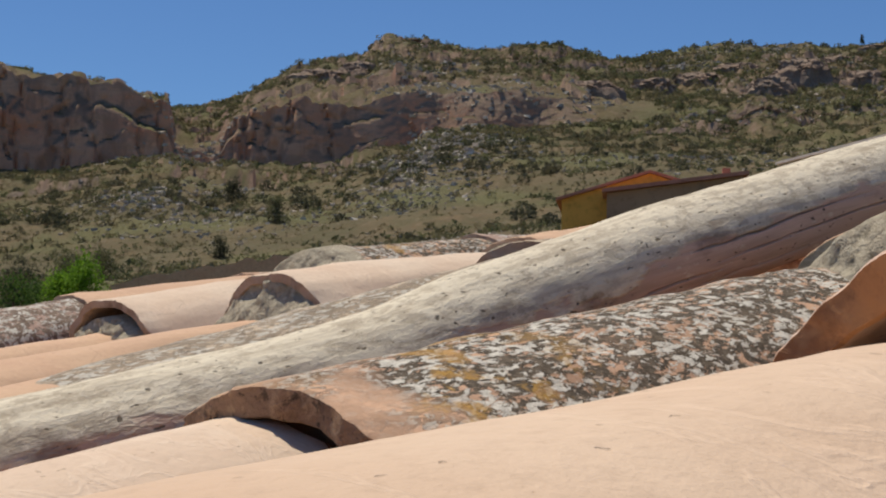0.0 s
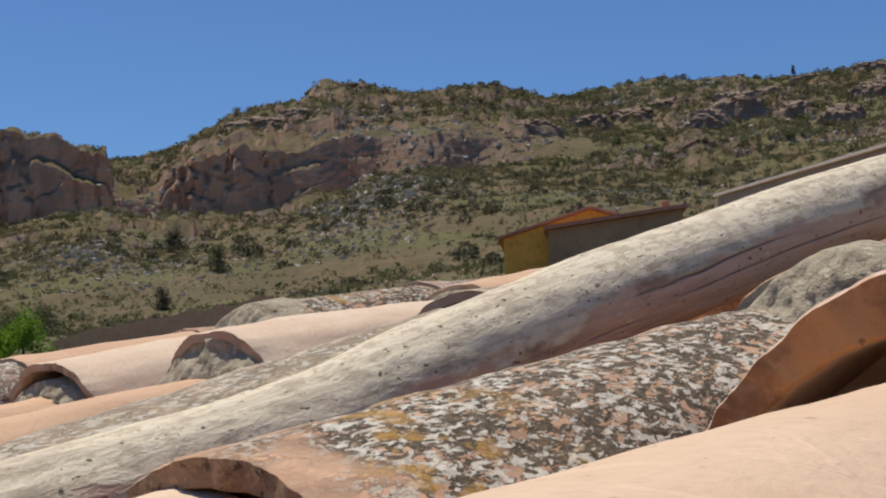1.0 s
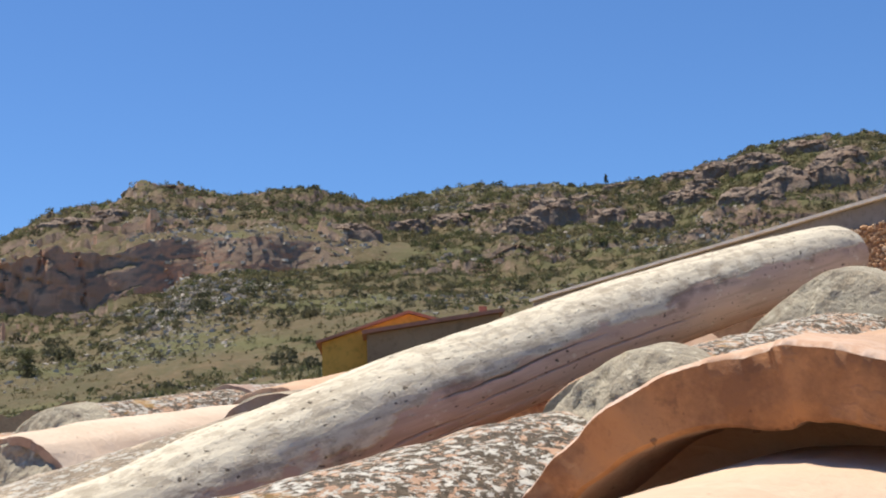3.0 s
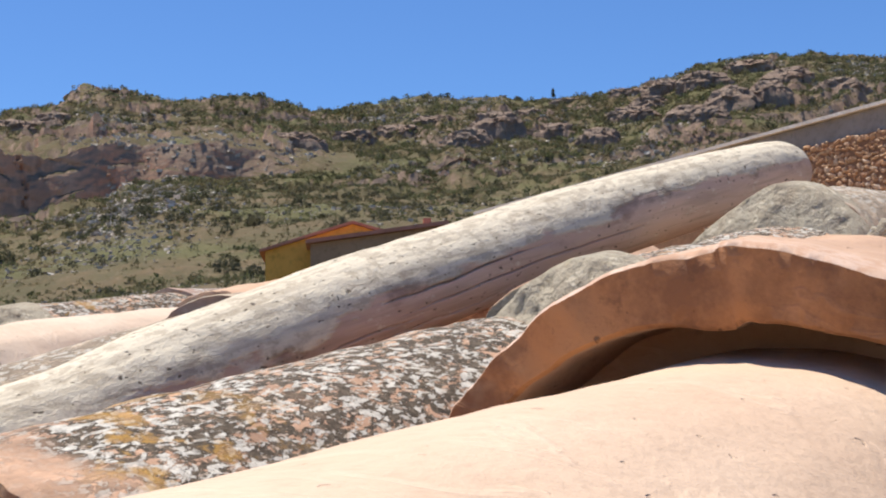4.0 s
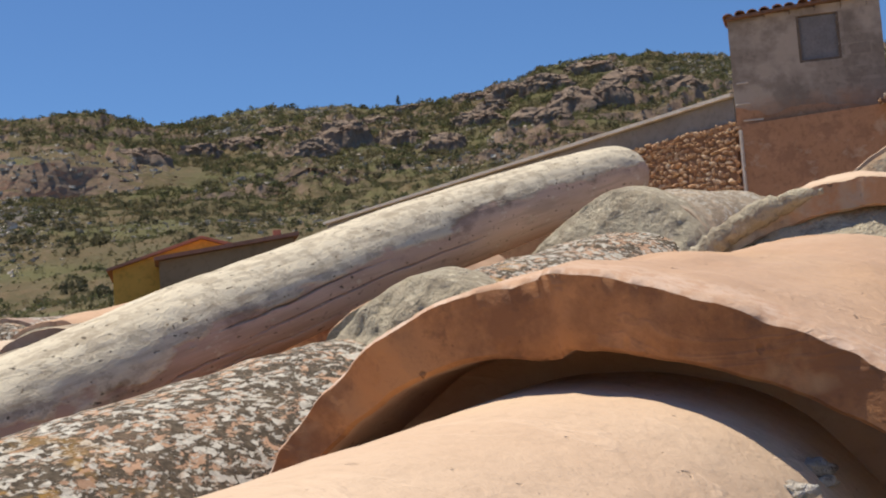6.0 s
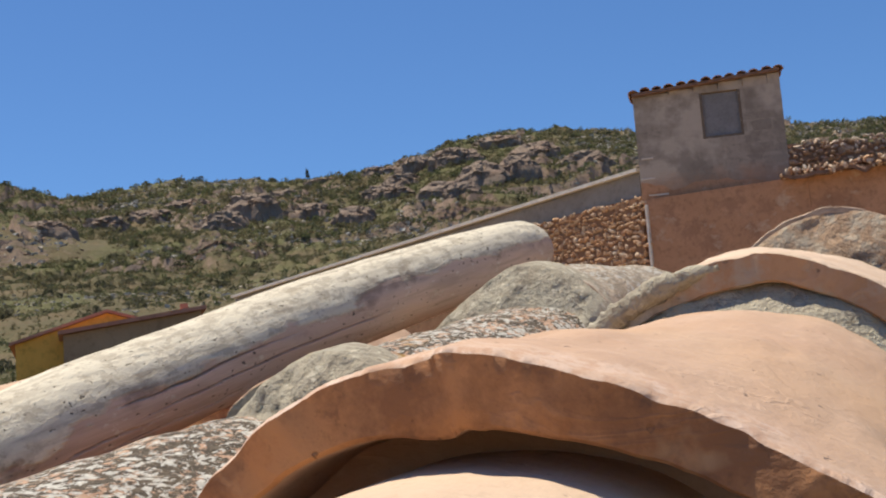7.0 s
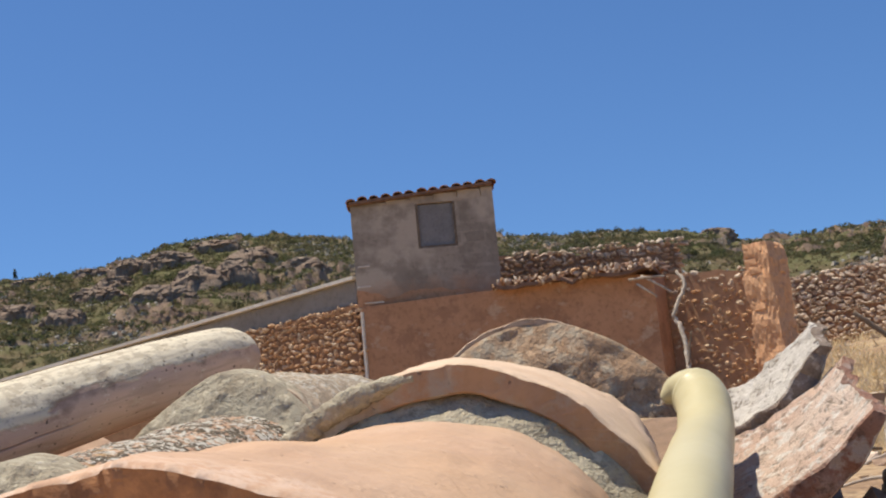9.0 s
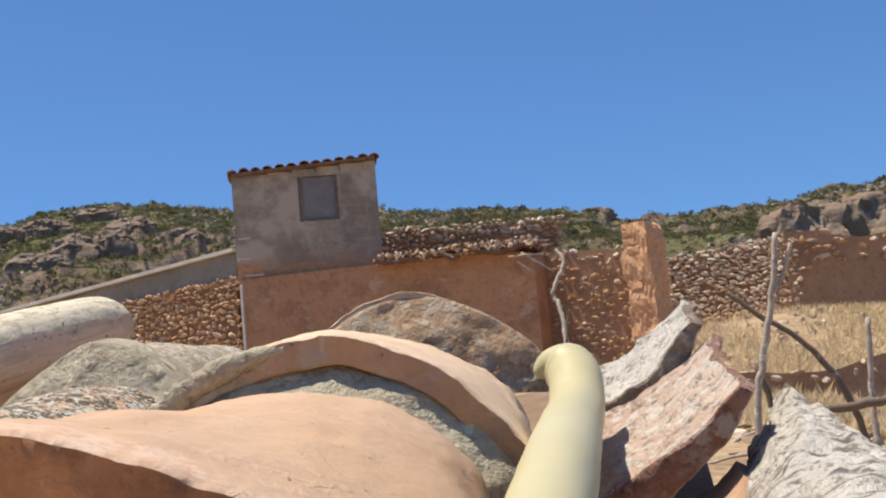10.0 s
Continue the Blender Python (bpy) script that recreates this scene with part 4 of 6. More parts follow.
# ---- the tiled house under the camera ----
def tile_mesh(name, mat, seed, length=0.52, w0=0.108, w1=0.088, h0=0.088, h1=0.074, thick=0.018, a0=-97.0, a1=97.0, jag0=0.004, jag1=0.004, wave=0.0025, nu=44, nv=30, core=None, square=2.0, square_l=None, hollow=None, mouth=None, rag=0.0, skew=0.0, thin=0.0):
    """A handmade barrel tile. Its wide end lies at y = 0, its crest along z = 0, its hollow below."""
    g = random.Random(seed)
    s1 = g.uniform(0, 50)
    soft = 0.0022
    path = []
    for i in range(nv + 1):
        path.append((soft + (length - 2 * soft) * i / nv, 0.0))
    path += [(length, 0.07), (length, 0.35), (length, 0.65), (length, 0.93)]
    for i in range(nv, -1, -1):
        path.append((soft + (length - 2 * soft) * i / nv, 1.0))
    path += [(0.0, 0.93), (0.0, 0.65), (0.0, 0.35), (0.0, 0.07)]
    m = len(path)
    ang = np.radians(np.linspace(a0, a1, nu))
    s = np.array([p[0] for p in path])[None, :]
    d = np.array([p[1] for p in path])[None, :]
    a = ang[:, None]
    k = s / length
    w = w0 + (w1 - w0) * k
    h = h0 + (h1 - h0) * k
    bend = fbm(a * 1.1 + s1, k * 2.2 + s1, seed % 50, 3) * wave * 2.0 + fbm(a * 4 + s1, s * 26, seed % 50 + 3, 3) * wave
    t = d * thick * (1 + 0.12 * fbm(a * 2.5 + s1, k * 3, seed % 40 + 9, 3))
    if thin:  # worn thin on one flank, full at the crown
        t = t * (1 - thin * np.clip(-np.sin(a) * 1.3, 0, 1) + 0.14 * np.exp(-((a - 0.05) / 0.28) ** 2))
    e0 = jag0 * fbm(a * 2.6 + s1, np.full_like(a, 1.5), seed % 30 + 1, 4, 0.55) * 1.6
    e0 = e0 + 0.0011 * fbm(a * 6 + s1, d * 3.6 + s1, seed % 30 + 5, 4, 0.6)
    if nu > 80:  # a crumbling rim
        e0 = e0 + 0.0017 * np.clip(fbm(a * 15 + s1, a * 0 + 3.3, seed % 30 + 14, 4, 0.65), -0.5, 0.5) * np.exp(-d * 3.5)
    bend = bend - (0.0010 + 0.12 * jag0) * np.clip(fbm(a * 11 + s1, s * 45, seed % 30 + 8, 4, 0.6) + 0.1, 0, 1) * np.exp(-(s / 0.010) ** 2) * (d < 0.5)
    e1 = jag1 * fbm(a * 4.0 + s1, np.full_like(a, 8.5), seed % 30 + 2, 4, 0.6) * 1.6
    y = s + e0 * (1 - k) ** 3 + e1 * k ** 3
    if rag:  # a long side broken off unevenly, its edge worn thin
        late = np.clip((ang[0] + 0.6 - a) / 0.6, 0, 1)
        t = t * (1 - 0.62 * late ** 1.5)
        a = a * (1 + rag * np.clip(-a, 0, 1) * fbm(s * 16 + s1, s * 0 + 4.2, seed % 30 + 11, 4, 0.6))
    pw = 2 / np.where(a < 0, square_l or square, square)
    sn, cs = np.sin(a), np.cos(a)
    x = (w - t + bend) * np.sign(sn) * np.abs(sn) ** pw
    z = (h - t + bend) * np.sign(cs) * np.abs(cs) ** pw - h
    if mouth:  # the wide end has slumped to another curve
        mw, mh, left, right, lean = mouth
        pw = 2 / np.where(a < 0, left, right)
        mx = (mw - t + bend) * np.sign(sn) * np.abs(sn) ** pw
        mz = (mh - t + bend) * np.sign(cs) * np.abs(cs) ** pw - mh
        mx, mz = mx * math.cos(lean) + mz * math.sin(lean), mz * math.cos(lean) - mx * math.sin(lean)
        b = (1 - k) ** 1.3
        x, z = x * (1 - b) + mx * b, z * (1 - b) + mz * b
    v = np.stack([x, y + skew * x * (1 - k), z], -1).reshape(-1, 3)
    faces = []
    for i in range(nu - 1):
        for j in range(m):
            q = (j + 1) % m
            faces.append((i * m + j, i * m + q, (i + 1) * m + q, (i + 1) * m + j))
    faces.append(tuple(range(m - 1, -1, -1)))
    faces.append(tuple((nu - 1) * m + j for j in range(m)))
    me = mesh_from(name, v, faces, mat)
    # broken ends and the hollow show the bare core of the clay
    me.materials.append(core or CLAY_CORE)
    me.materials.append(hollow or core or CLAY_CORE)
    row = [0 if j < nv else 2 if nv + 5 <= j < 2 * nv + 5 else 1 for j in range(m)]
    row[-1] = 0
    me.polygons.foreach_set("material_index", row * (nu - 1) + [1, 1])
    me.set_sharp_from_angle(angle=radians(48))
    return me


def mortar_mesh(name, mat, seed, w, h, bulge=0.02, rough=0.01, depth=0.05, na=64, nr=26, spread=100.0, right=2.0, left=2.0, wide=1.0, apron=0.02):
    """A rough fill of mortar in the mouth of a barrel tile; its crown at z = 0, the mouth looks along -y."""
    a = np.radians(np.linspace(-spread, spread, na))[:, None]
    r = np.linspace(0, 1, nr)[None, :]
    pw = 2 / np.where(a < 0, left, right)
    rim_k = 1 + 0.05 * fbm(a * 1.6 + seed, a * 0 + 2.2, seed % 41, 4, 0.6) * (r > 0.5)
    x = w * np.where(a < 0, 1.0, wide) * rim_k * r * np.sign(np.sin(a)) * np.abs(np.sin(a)) ** pw
    z = h * r * np.sign(np.cos(a)) * np.abs(np.cos(a)) ** pw - h
    y = apron * z / h * (1 + 0.35 * fbm(x * 18 + seed, z * 18, seed % 29, 3)) - bulge * (1 - r ** 2.0) + rough * fbm(x * 55 + seed, z * 55, seed % 50, 5, 0.6) + rough * 0.8 * fbm(x * 16 + seed, z * 16, seed % 37, 3)
    v = np.stack([x, y, z], -1).reshape(-1, 3)
    rim = np.stack([x[:, -1], y[:, -1] + depth, z[:, -1]], -1)
    n = len(v)
    v = np.vstack([v, rim])
    faces = []
    for i in range(na - 1):
        for j in range(nr - 1):
            faces.append((i * nr + j, (i + 1) * nr + j, (i + 1) * nr + j + 1, i * nr + j + 1))
        faces.append((i * nr + nr - 1, (i + 1) * nr + nr - 1, n + i + 1, n + i))
    return mesh_from(name, v, faces, mat)


def lump_mesh(name, mat, seed, size, rough=0.25, n=3):
    """A rough lump, flat underneath."""
    bm = bmesh.new()
    bmesh.ops.create_icosphere(bm, subdivisions=n, radius=1.0)
    off = Vector((seed * 3.1, seed * 1.7, seed * 0.9))
    for v in bm.verts:
        k = 1 + rough * noise.fractal(v.co * 1.4 + off, 0.8, 2.1, 5)
        v.co = Vector((v.co.x * size[0], v.co.y * size[1], max(v.co.z, -0.35) * size[2])) * k
    me = bpy.data.meshes.new(name)
    bm.to_mesh(me)
    bm.free()
    me.materials.append(mat)
    me.shade_smooth()
    return me


house = thing("tiled_house", "low house with a weathered barrel-tile roof", "house")


def roof_z(x, y):
    return EYE_Z - 0.085 + 0.215 * y + 0.07 * x


def build_house_body():
    bm = bmesh.new()
    x0, xm, x1, y0, ym, y1 = -3.3, 0.05, 0.30, -0.75, 0.92, 1.98
    rim = ((x0, y0), (x1, y0), (x1, ym), (xm, ym), (xm, y1), (x0, y1))
    lo = [bm.verts.new((x, y, roof_z(x, y) - 0.30)) for x, y in rim]
    hi = [bm.verts.new((x, y, roof_z(x, y) - 0.165)) for x, y in rim]
    bm.faces.new(lo[::-1])
    bm.faces.new(hi)
    for i in range(6):
        bm.faces.new((lo[i], lo[(i + 1) % 6], hi[(i + 1) % 6], hi[i]))
    bed = part("roof", bm, ROOF_EARTH, house, "earth bed under the roof tiles")
    e = 0.35
    for a, b, c, d in ((x0, x1, y0, y0 + e), (x0, xm, y1 - e, y1), (x0, x0 + e, y0 + e, y1 - e), (xm - e, xm, ym, y1 - e), (x1 - e, x1, y0 + e, ym)):
        bm = bmesh.new()
        vs = [bm.verts.new((x, y, z)) for x, y in ((a, c), (b, c), (b, d), (a, d)) for z in (-0.3, roof_z(x, y) - 0.301)]
        bm.faces.new(vs[0::2][::-1])
        bm.faces.new(vs[1::2])
        for i in range(4):
            bm.faces.new((vs[2 * i], vs[(2 * i + 2) % 8], vs[(2 * i + 3) % 8], vs[2 * i + 1]))
        part("wall", bm, ADOBE, house)
    return bed


deck = build_house_body()


def seat(x, y, z, slope, lean=0.0, turn=0.0):
    """Pose of a tile with its crest's lower end there, rising along +y."""
    return Matrix.Translation((x, y, z + EYE_Z)) @ Matrix.Rotation(radians(turn), 4, "Z") @ Matrix.Rotation(math.atan(slope), 4, "X") @ Matrix.Rotation(radians(lean), 4, "Y")


def roof_tile(mat, seed, x, y, z, slope, label="", lean=0.0, turn=0.0, **shape):
    return place("roof_tile", tile_mesh("roof_tile", mat, seed, **shape), deck, seat(x, y, z, slope, lean, turn), label)


def mortar_fill(seed, x, y, z, w, h, slope=0.18, label="", lean=0.0, turn=0.0, mat=None, **shape):
    return place("mortar", mortar_mesh("mortar", mat or MORTAR, seed, w, h, **shape), deck, seat(x, y, z, slope, lean, turn), label)


# the column beside the camera
roof_tile(CLAY_CREAM, 11, -0.190, -0.42, -0.10, 0.12, "smooth cream clay roof tile")
roof_tile(CLAY_CREAM, 12, -0.190, 0.01, -0.0436, 0.1135, "smooth cream clay roof tile", wave=0.0015, w0=0.112, square_l=2.28)
roof_tile(CLAY_WORN, 13, -0.197, 0.450, 0.0487, 0.094, "pinkish clay roof tile with a thick worn lip", thick=0.025, jag0=0.005, w0=0.119, w1=0.108, h0=0.090, h1=0.080, square=2.5, square_l=1.9, length=0.51, nu=280, nv=44, skew=0.05, mouth=(0.133, 0.099, 2.27, 1.25, -0.172), hollow=CLAY_BROWN, thin=0.42)
mortar_fill(35, -0.197, 0.505, 0.032, 0.112, 0.082, bulge=0.004, rough=0.002, apron=0.0, mat=CLAY_BROWN, label="earth and mortar packed under the tile")
roof_tile(CLAY_CREAM, 14, -0.170, 0.833, 0.1152, 0.107, "pale clay roof tile bedded in grey mortar", thick=0.019, jag0=0.006, w0=0.128, w1=0.118, h0=0.090, h1=0.0617, square=1.93, square_l=2.65, length=0.50, nu=200, nv=40, lean=16.5, turn=2.9, core=LIP_CRUST, mouth=(0.1295, 0.1059, 1.95, 1.57, -0.274))
roof_tile(CLAY_CREAM, 15, -0.195, 1.371, 0.2206, 0.06, "clay roof tile with its mouth filled with mortar", thick=0.007, jag0=0.004, w0=0.1125, h0=0.0896, square=1.5, square_l=1.96, length=0.46, nu=70, turn=12.8, core=CLAY_STAINED, hollow=CLAY_BROWN)
mortar_fill(21, -0.171, 0.841, 0.0995, 0.117, 0.093, bulge=0.060, rough=0.011, turn=2.9, right=1.57)
mortar_fill(22, -0.193, 1.372, 0.2150, 0.112, 0.087, turn=12.8, bulge=0.012, rough=0.006, right=1.55, wide=1.10, apron=0.035, mat=MORTAR_BROWN)
# mortar smeared along one side of a lip
_m = []
for _i in range(26):
    _a = radians(-92 + 84 * _i / 25)
    _x = 0.124 * math.copysign(abs(math.sin(_a)) ** (2 / 1.95), math.sin(_a))
    _z = 0.1005 * abs(math.cos(_a)) ** (2 / 1.95) * (1 if math.cos(_a) > 0 else -1) - 0.1059
    _m.append((_x * math.cos(-0.274) + _z * math.sin(-0.274), -0.001, _z * math.cos(-0.274) - _x * math.sin(-0.274)))
_m = spline(_m, 4)
_r = [0.0075 * min(1.0, 0.35 + 3.0 * min(i / len(_m), 1 - i / len(_m))) * (1 + 0.22 * float(fbm(i * 0.35, 2.0, 33, 3))) for i in range(len(_m))]
place("mortar", tube_mesh("mortar", _m, _r, MORTAR, 22, 0.24, 37), deck, seat(-0.170, 0.833, 0.1152, 0.107, 16.5, 2.9), "rough mortar smeared on the lip")
# the lichen-covered column
roof_tile(CLAY_PALE, 31, -0.600, -0.06, -0.137, 0.19, "smooth cream clay roof tile", wave=0.0015)
roof_tile(LICHEN, 32, -0.576, 0.440, -0.021, 0.165, "clay roof tile spotted with white, dark and golden lichen", thick=0.018, jag0=0.009, length=0.60, nu=220, nv=50, core=LIP_BROWN, mouth=(0.125, 0.088, 2.1, 1.45, -0.06))
roof_tile(LICHEN, 33, -0.540, 0.985, 0.097, 0.17, "clay roof tile streaked with pale lichen", thick=0.016, length=0.58, w0=0.095, core=MORTAR)
roof_tile(LICHEN_PALE, 34, -0.556, 1.500, 0.223, 0.10, "clay roof tile with its mouth filled with mortar", thick=0.005, length=0.44, core=CLAY_BROWN, square_l=1.28, nu=70)
mortar_fill(23, -0.520, 0.972, 0.104, 0.084, 0.088, bulge=0.008, rough=0.013, left=1.55, apron=0.075, label="lumpy grey mortar")
mortar_fill(24, -0.556, 1.494, 0.2245, 0.109, 0.088, bulge=0.010, rough=0.008, left=1.3, right=1.9, wide=0.96, apron=0.06)
# the columns beyond the pole
for i, (x, y, z, slope, mat) in enumerate((
        (-0.985, 0.04, -0.125, 0.18, CLAY_PINK), (-0.980, 0.52, -0.038, 0.235, LICHEN_PALE), (-0.978, 1.085, 0.107, 0.15, LICHEN_PALE), (-0.97, 1.55, 0.190, 0.12, CLAY_PINK),
        (-1.365, 0.10, -0.120, 0.18, CLAY_PINK), (-1.365, 0.58, -0.046, 0.16, CLAY_PINK), (-1.360, 1.075, 0.087, 0.125, CLAY_PALE), (-1.355, 1.50, 0.158, 0.16, CLAY_PINK),
        (-1.765, 0.20, -0.105, 0.18, CLAY_PINK), (-1.765, 0.66, -0.056, 0.16, CLAY_PINK), (-1.760, 1.115, 0.064, 0.16, CLAY_PALE), (-1.755, 1.49, 0.156, 0.12, LICHEN), (-1.75, 1.84, 0.206, 0.06, LICHEN_GREY),
        (-2.155, 0.35, -0.12, 0.18, LICHEN_GREY), (-2.150, 0.85, 0.000, 0.17, LICHEN_GREY), (-2.150, 1.30, 0.083, 0.14, CLAY_PINK), (-2.15, 1.66, 0.140, 0.08, LICHEN),
        (-2.55, 0.45, -0.12, 0.18, LICHEN_GREY), (-2.55, 0.95, -0.02, 0.17, CLAY_PINK), (-2.55, 1.42, 0.07, 0.12, CLAY_PINK),
        (-2.95, 0.55, -0.14, 0.18, CLAY_PINK), (-2.95, 1.05, -0.04, 0.17, LICHEN_GREY), (-2.95, 1.50, 0.05, 0.10, CLAY_PINK))):
    label = {"lichen_clay": "clay roof tile spotted with lichen", "lichen_pale": "clay roof tile bleached by pale lichen", "lichen_grey": "clay roof tile under grey and black lichen"}.get(mat.name, "pinkish clay roof tile")
    roof_tile(mat, 40 + i, x, y, z, slope, label, jag0=0.005, length=0.56 if y < 1.4 else 0.42, nu=90, nv=20, thick=0.012, core=CLAY_STAINED)
mortar_fill(25, -1.360, 1.084, 0.0785, 0.098, 0.080, bulge=0.014, rough=0.012, apron=0.040)
mortar_fill(26, -1.760, 1.128, 0.040, 0.095, 0.066, bulge=0.014, rough=0.012, apron=0.040)
mortar_fill(30, -0.978, 1.100, 0.094, 0.091, 0.074, bulge=0.012, rough=0.009, apron=0.018)
mortar_fill(27, -1.755, 1.482, 0.156, 0.107, 0.088, bulge=0.016, rough=0.012, apron=0.045)
mortar_fill(28, -1.750, 1.844, 0.198, 0.098, 0.080, bulge=0.012, rough=0.009, apron=0.035)
mortar_fill(29, -1.355, 1.508, 0.151, 0.098, 0.080, bulge=0.012, rough=0.009, apron=0.035)
# added plug in the open mouth, so the shadow there comes out brown
mortar_fill(36, -0.576, 0.470, -0.040, 0.112, 0.074, bulge=0.004, rough=0.004, apron=0.0, mat=CLAY_BROWN, label="brown plug added under the tile to tint its shadow")
# the lower rows, down to the eaves
for i, (x, y, z) in enumerate(((-0.600, -0.06, -0.137), (-0.985, 0.04, -0.125), (-1.365, 0.10, -0.120), (-1.765, 0.20, -0.105), (-2.155, 0.35, -0.12), (-2.55, 0.45, -0.12), (-2.95, 0.55, -0.14))):
    for j in range(1, 4):
        if y - 0.46 * j > -0.95:
            roof_tile((CLAY_PINK, LICHEN_GREY, CLAY_CREAM)[(i + j) % 3], 160 + i * 4 + j, x - 0.004 * j, y - 0.46 * j, z - 0.098 * j, 0.19, "weathered clay roof tile", length=0.55, nu=30, nv=12, core=CLAY_BROWN)
# channel tiles between the columns, hollow side up
for i, x in enumerate((-0.39, -0.78, -1.17, -1.56, -1.95, -2.35, -2.75)):
    lift = 0.035 if i == 1 else 0.0
    for j, y in enumerate((-0.78, -0.55, -0.05, 0.45, 0.95, 1.42)):
        z = roof_z(x, y) - EYE_Z - 0.150 + lift
        place("channel_tile", tile_mesh("channel_tile", CLAY_PINK, 80 + i * 6 + j, a0=-80, a1=80, length=0.55, nu=20, nv=10), deck, seat(x, y, z, 0.19) @ Matrix.Rotation(math.pi, 4, "Y"), "")
# the broken channel on the other side
place("channel_tile", tile_mesh("channel_tile", CRUST_GREY, 130, a0=-73, a1=0, length=0.23, w0=0.107, w1=0.100, h0=0.109, h1=0.102, thick=0.025, jag0=0.012, jag1=0.007, wave=0.006, rag=0.08, nu=100, nv=50, core=SHADED_BREAK, hollow=CRUST_PALE), deck, seat(-0.0437, 1.200, 0.058, 0.27) @ Matrix.Rotation(math.pi, 4, "Y"), "broken shard of a grey channel tile crusted with lichen")
place("channel_tile", tile_mesh("channel_tile", CRUST_PINK, 131, a0=-62, a1=-12, length=0.25, w0=0.183, w1=0.172, h0=0.182, h1=0.172, thick=0.027, jag0=0.012, jag1=0.007, wave=0.006, rag=0.07, nu=110, nv=50, core=RED_CRUST, hollow=CRUST_PINK), deck, seat(-0.0836, 0.975, -0.027, 0.27) @ Matrix.Rotation(math.pi, 4, "Y"), "broken shard of a pinkish channel tile with a rough edge")
place("channel_tile", tile_mesh("channel_tile", CLAY_PINK, 132, a0=-60, a1=45, length=0.55, thick=0.02, nu=24, core=CLAY_BROWN), deck, seat(0.0, 0.48, -0.125, 0.20) @ Matrix.Rotation(math.pi, 4, "Y"))
roof_tile(CRUST_WHITE, 133, 0.108, 0.50, -0.018, 0.15, "cover tile whitened by crusty lichen, its upper end broken", length=0.63, w0=0.098, w1=0.030, h1=0.07, jag1=0.03, wave=0.006, thick=0.018, turn=0.4, nu=110, nv=90)
roof_tile(CLAY_PINK, 135, 0.205, -0.15, -0.13, 0.16, "pinkish clay roof tile", length=0.5)


# ---- on the roof ----
for i, (x, y, z, k) in enumerate(((-0.1183, 0.4676, -0.0227, 0.0050), (-0.1159, 0.4392, -0.0276, 0.0042), (-0.1155, 0.4654, -0.0265, 0.0034))):
    tagged(place("pebble", lump_mesh("pebble", CRUST_PALE, 60 + i, (k * 1.3, k, k * 0.8), 0.5), None, Matrix.Translation((x, y, z + EYE_Z))), "small white pebble lying on a roof tile", "pebble", "pebbles on the tile")
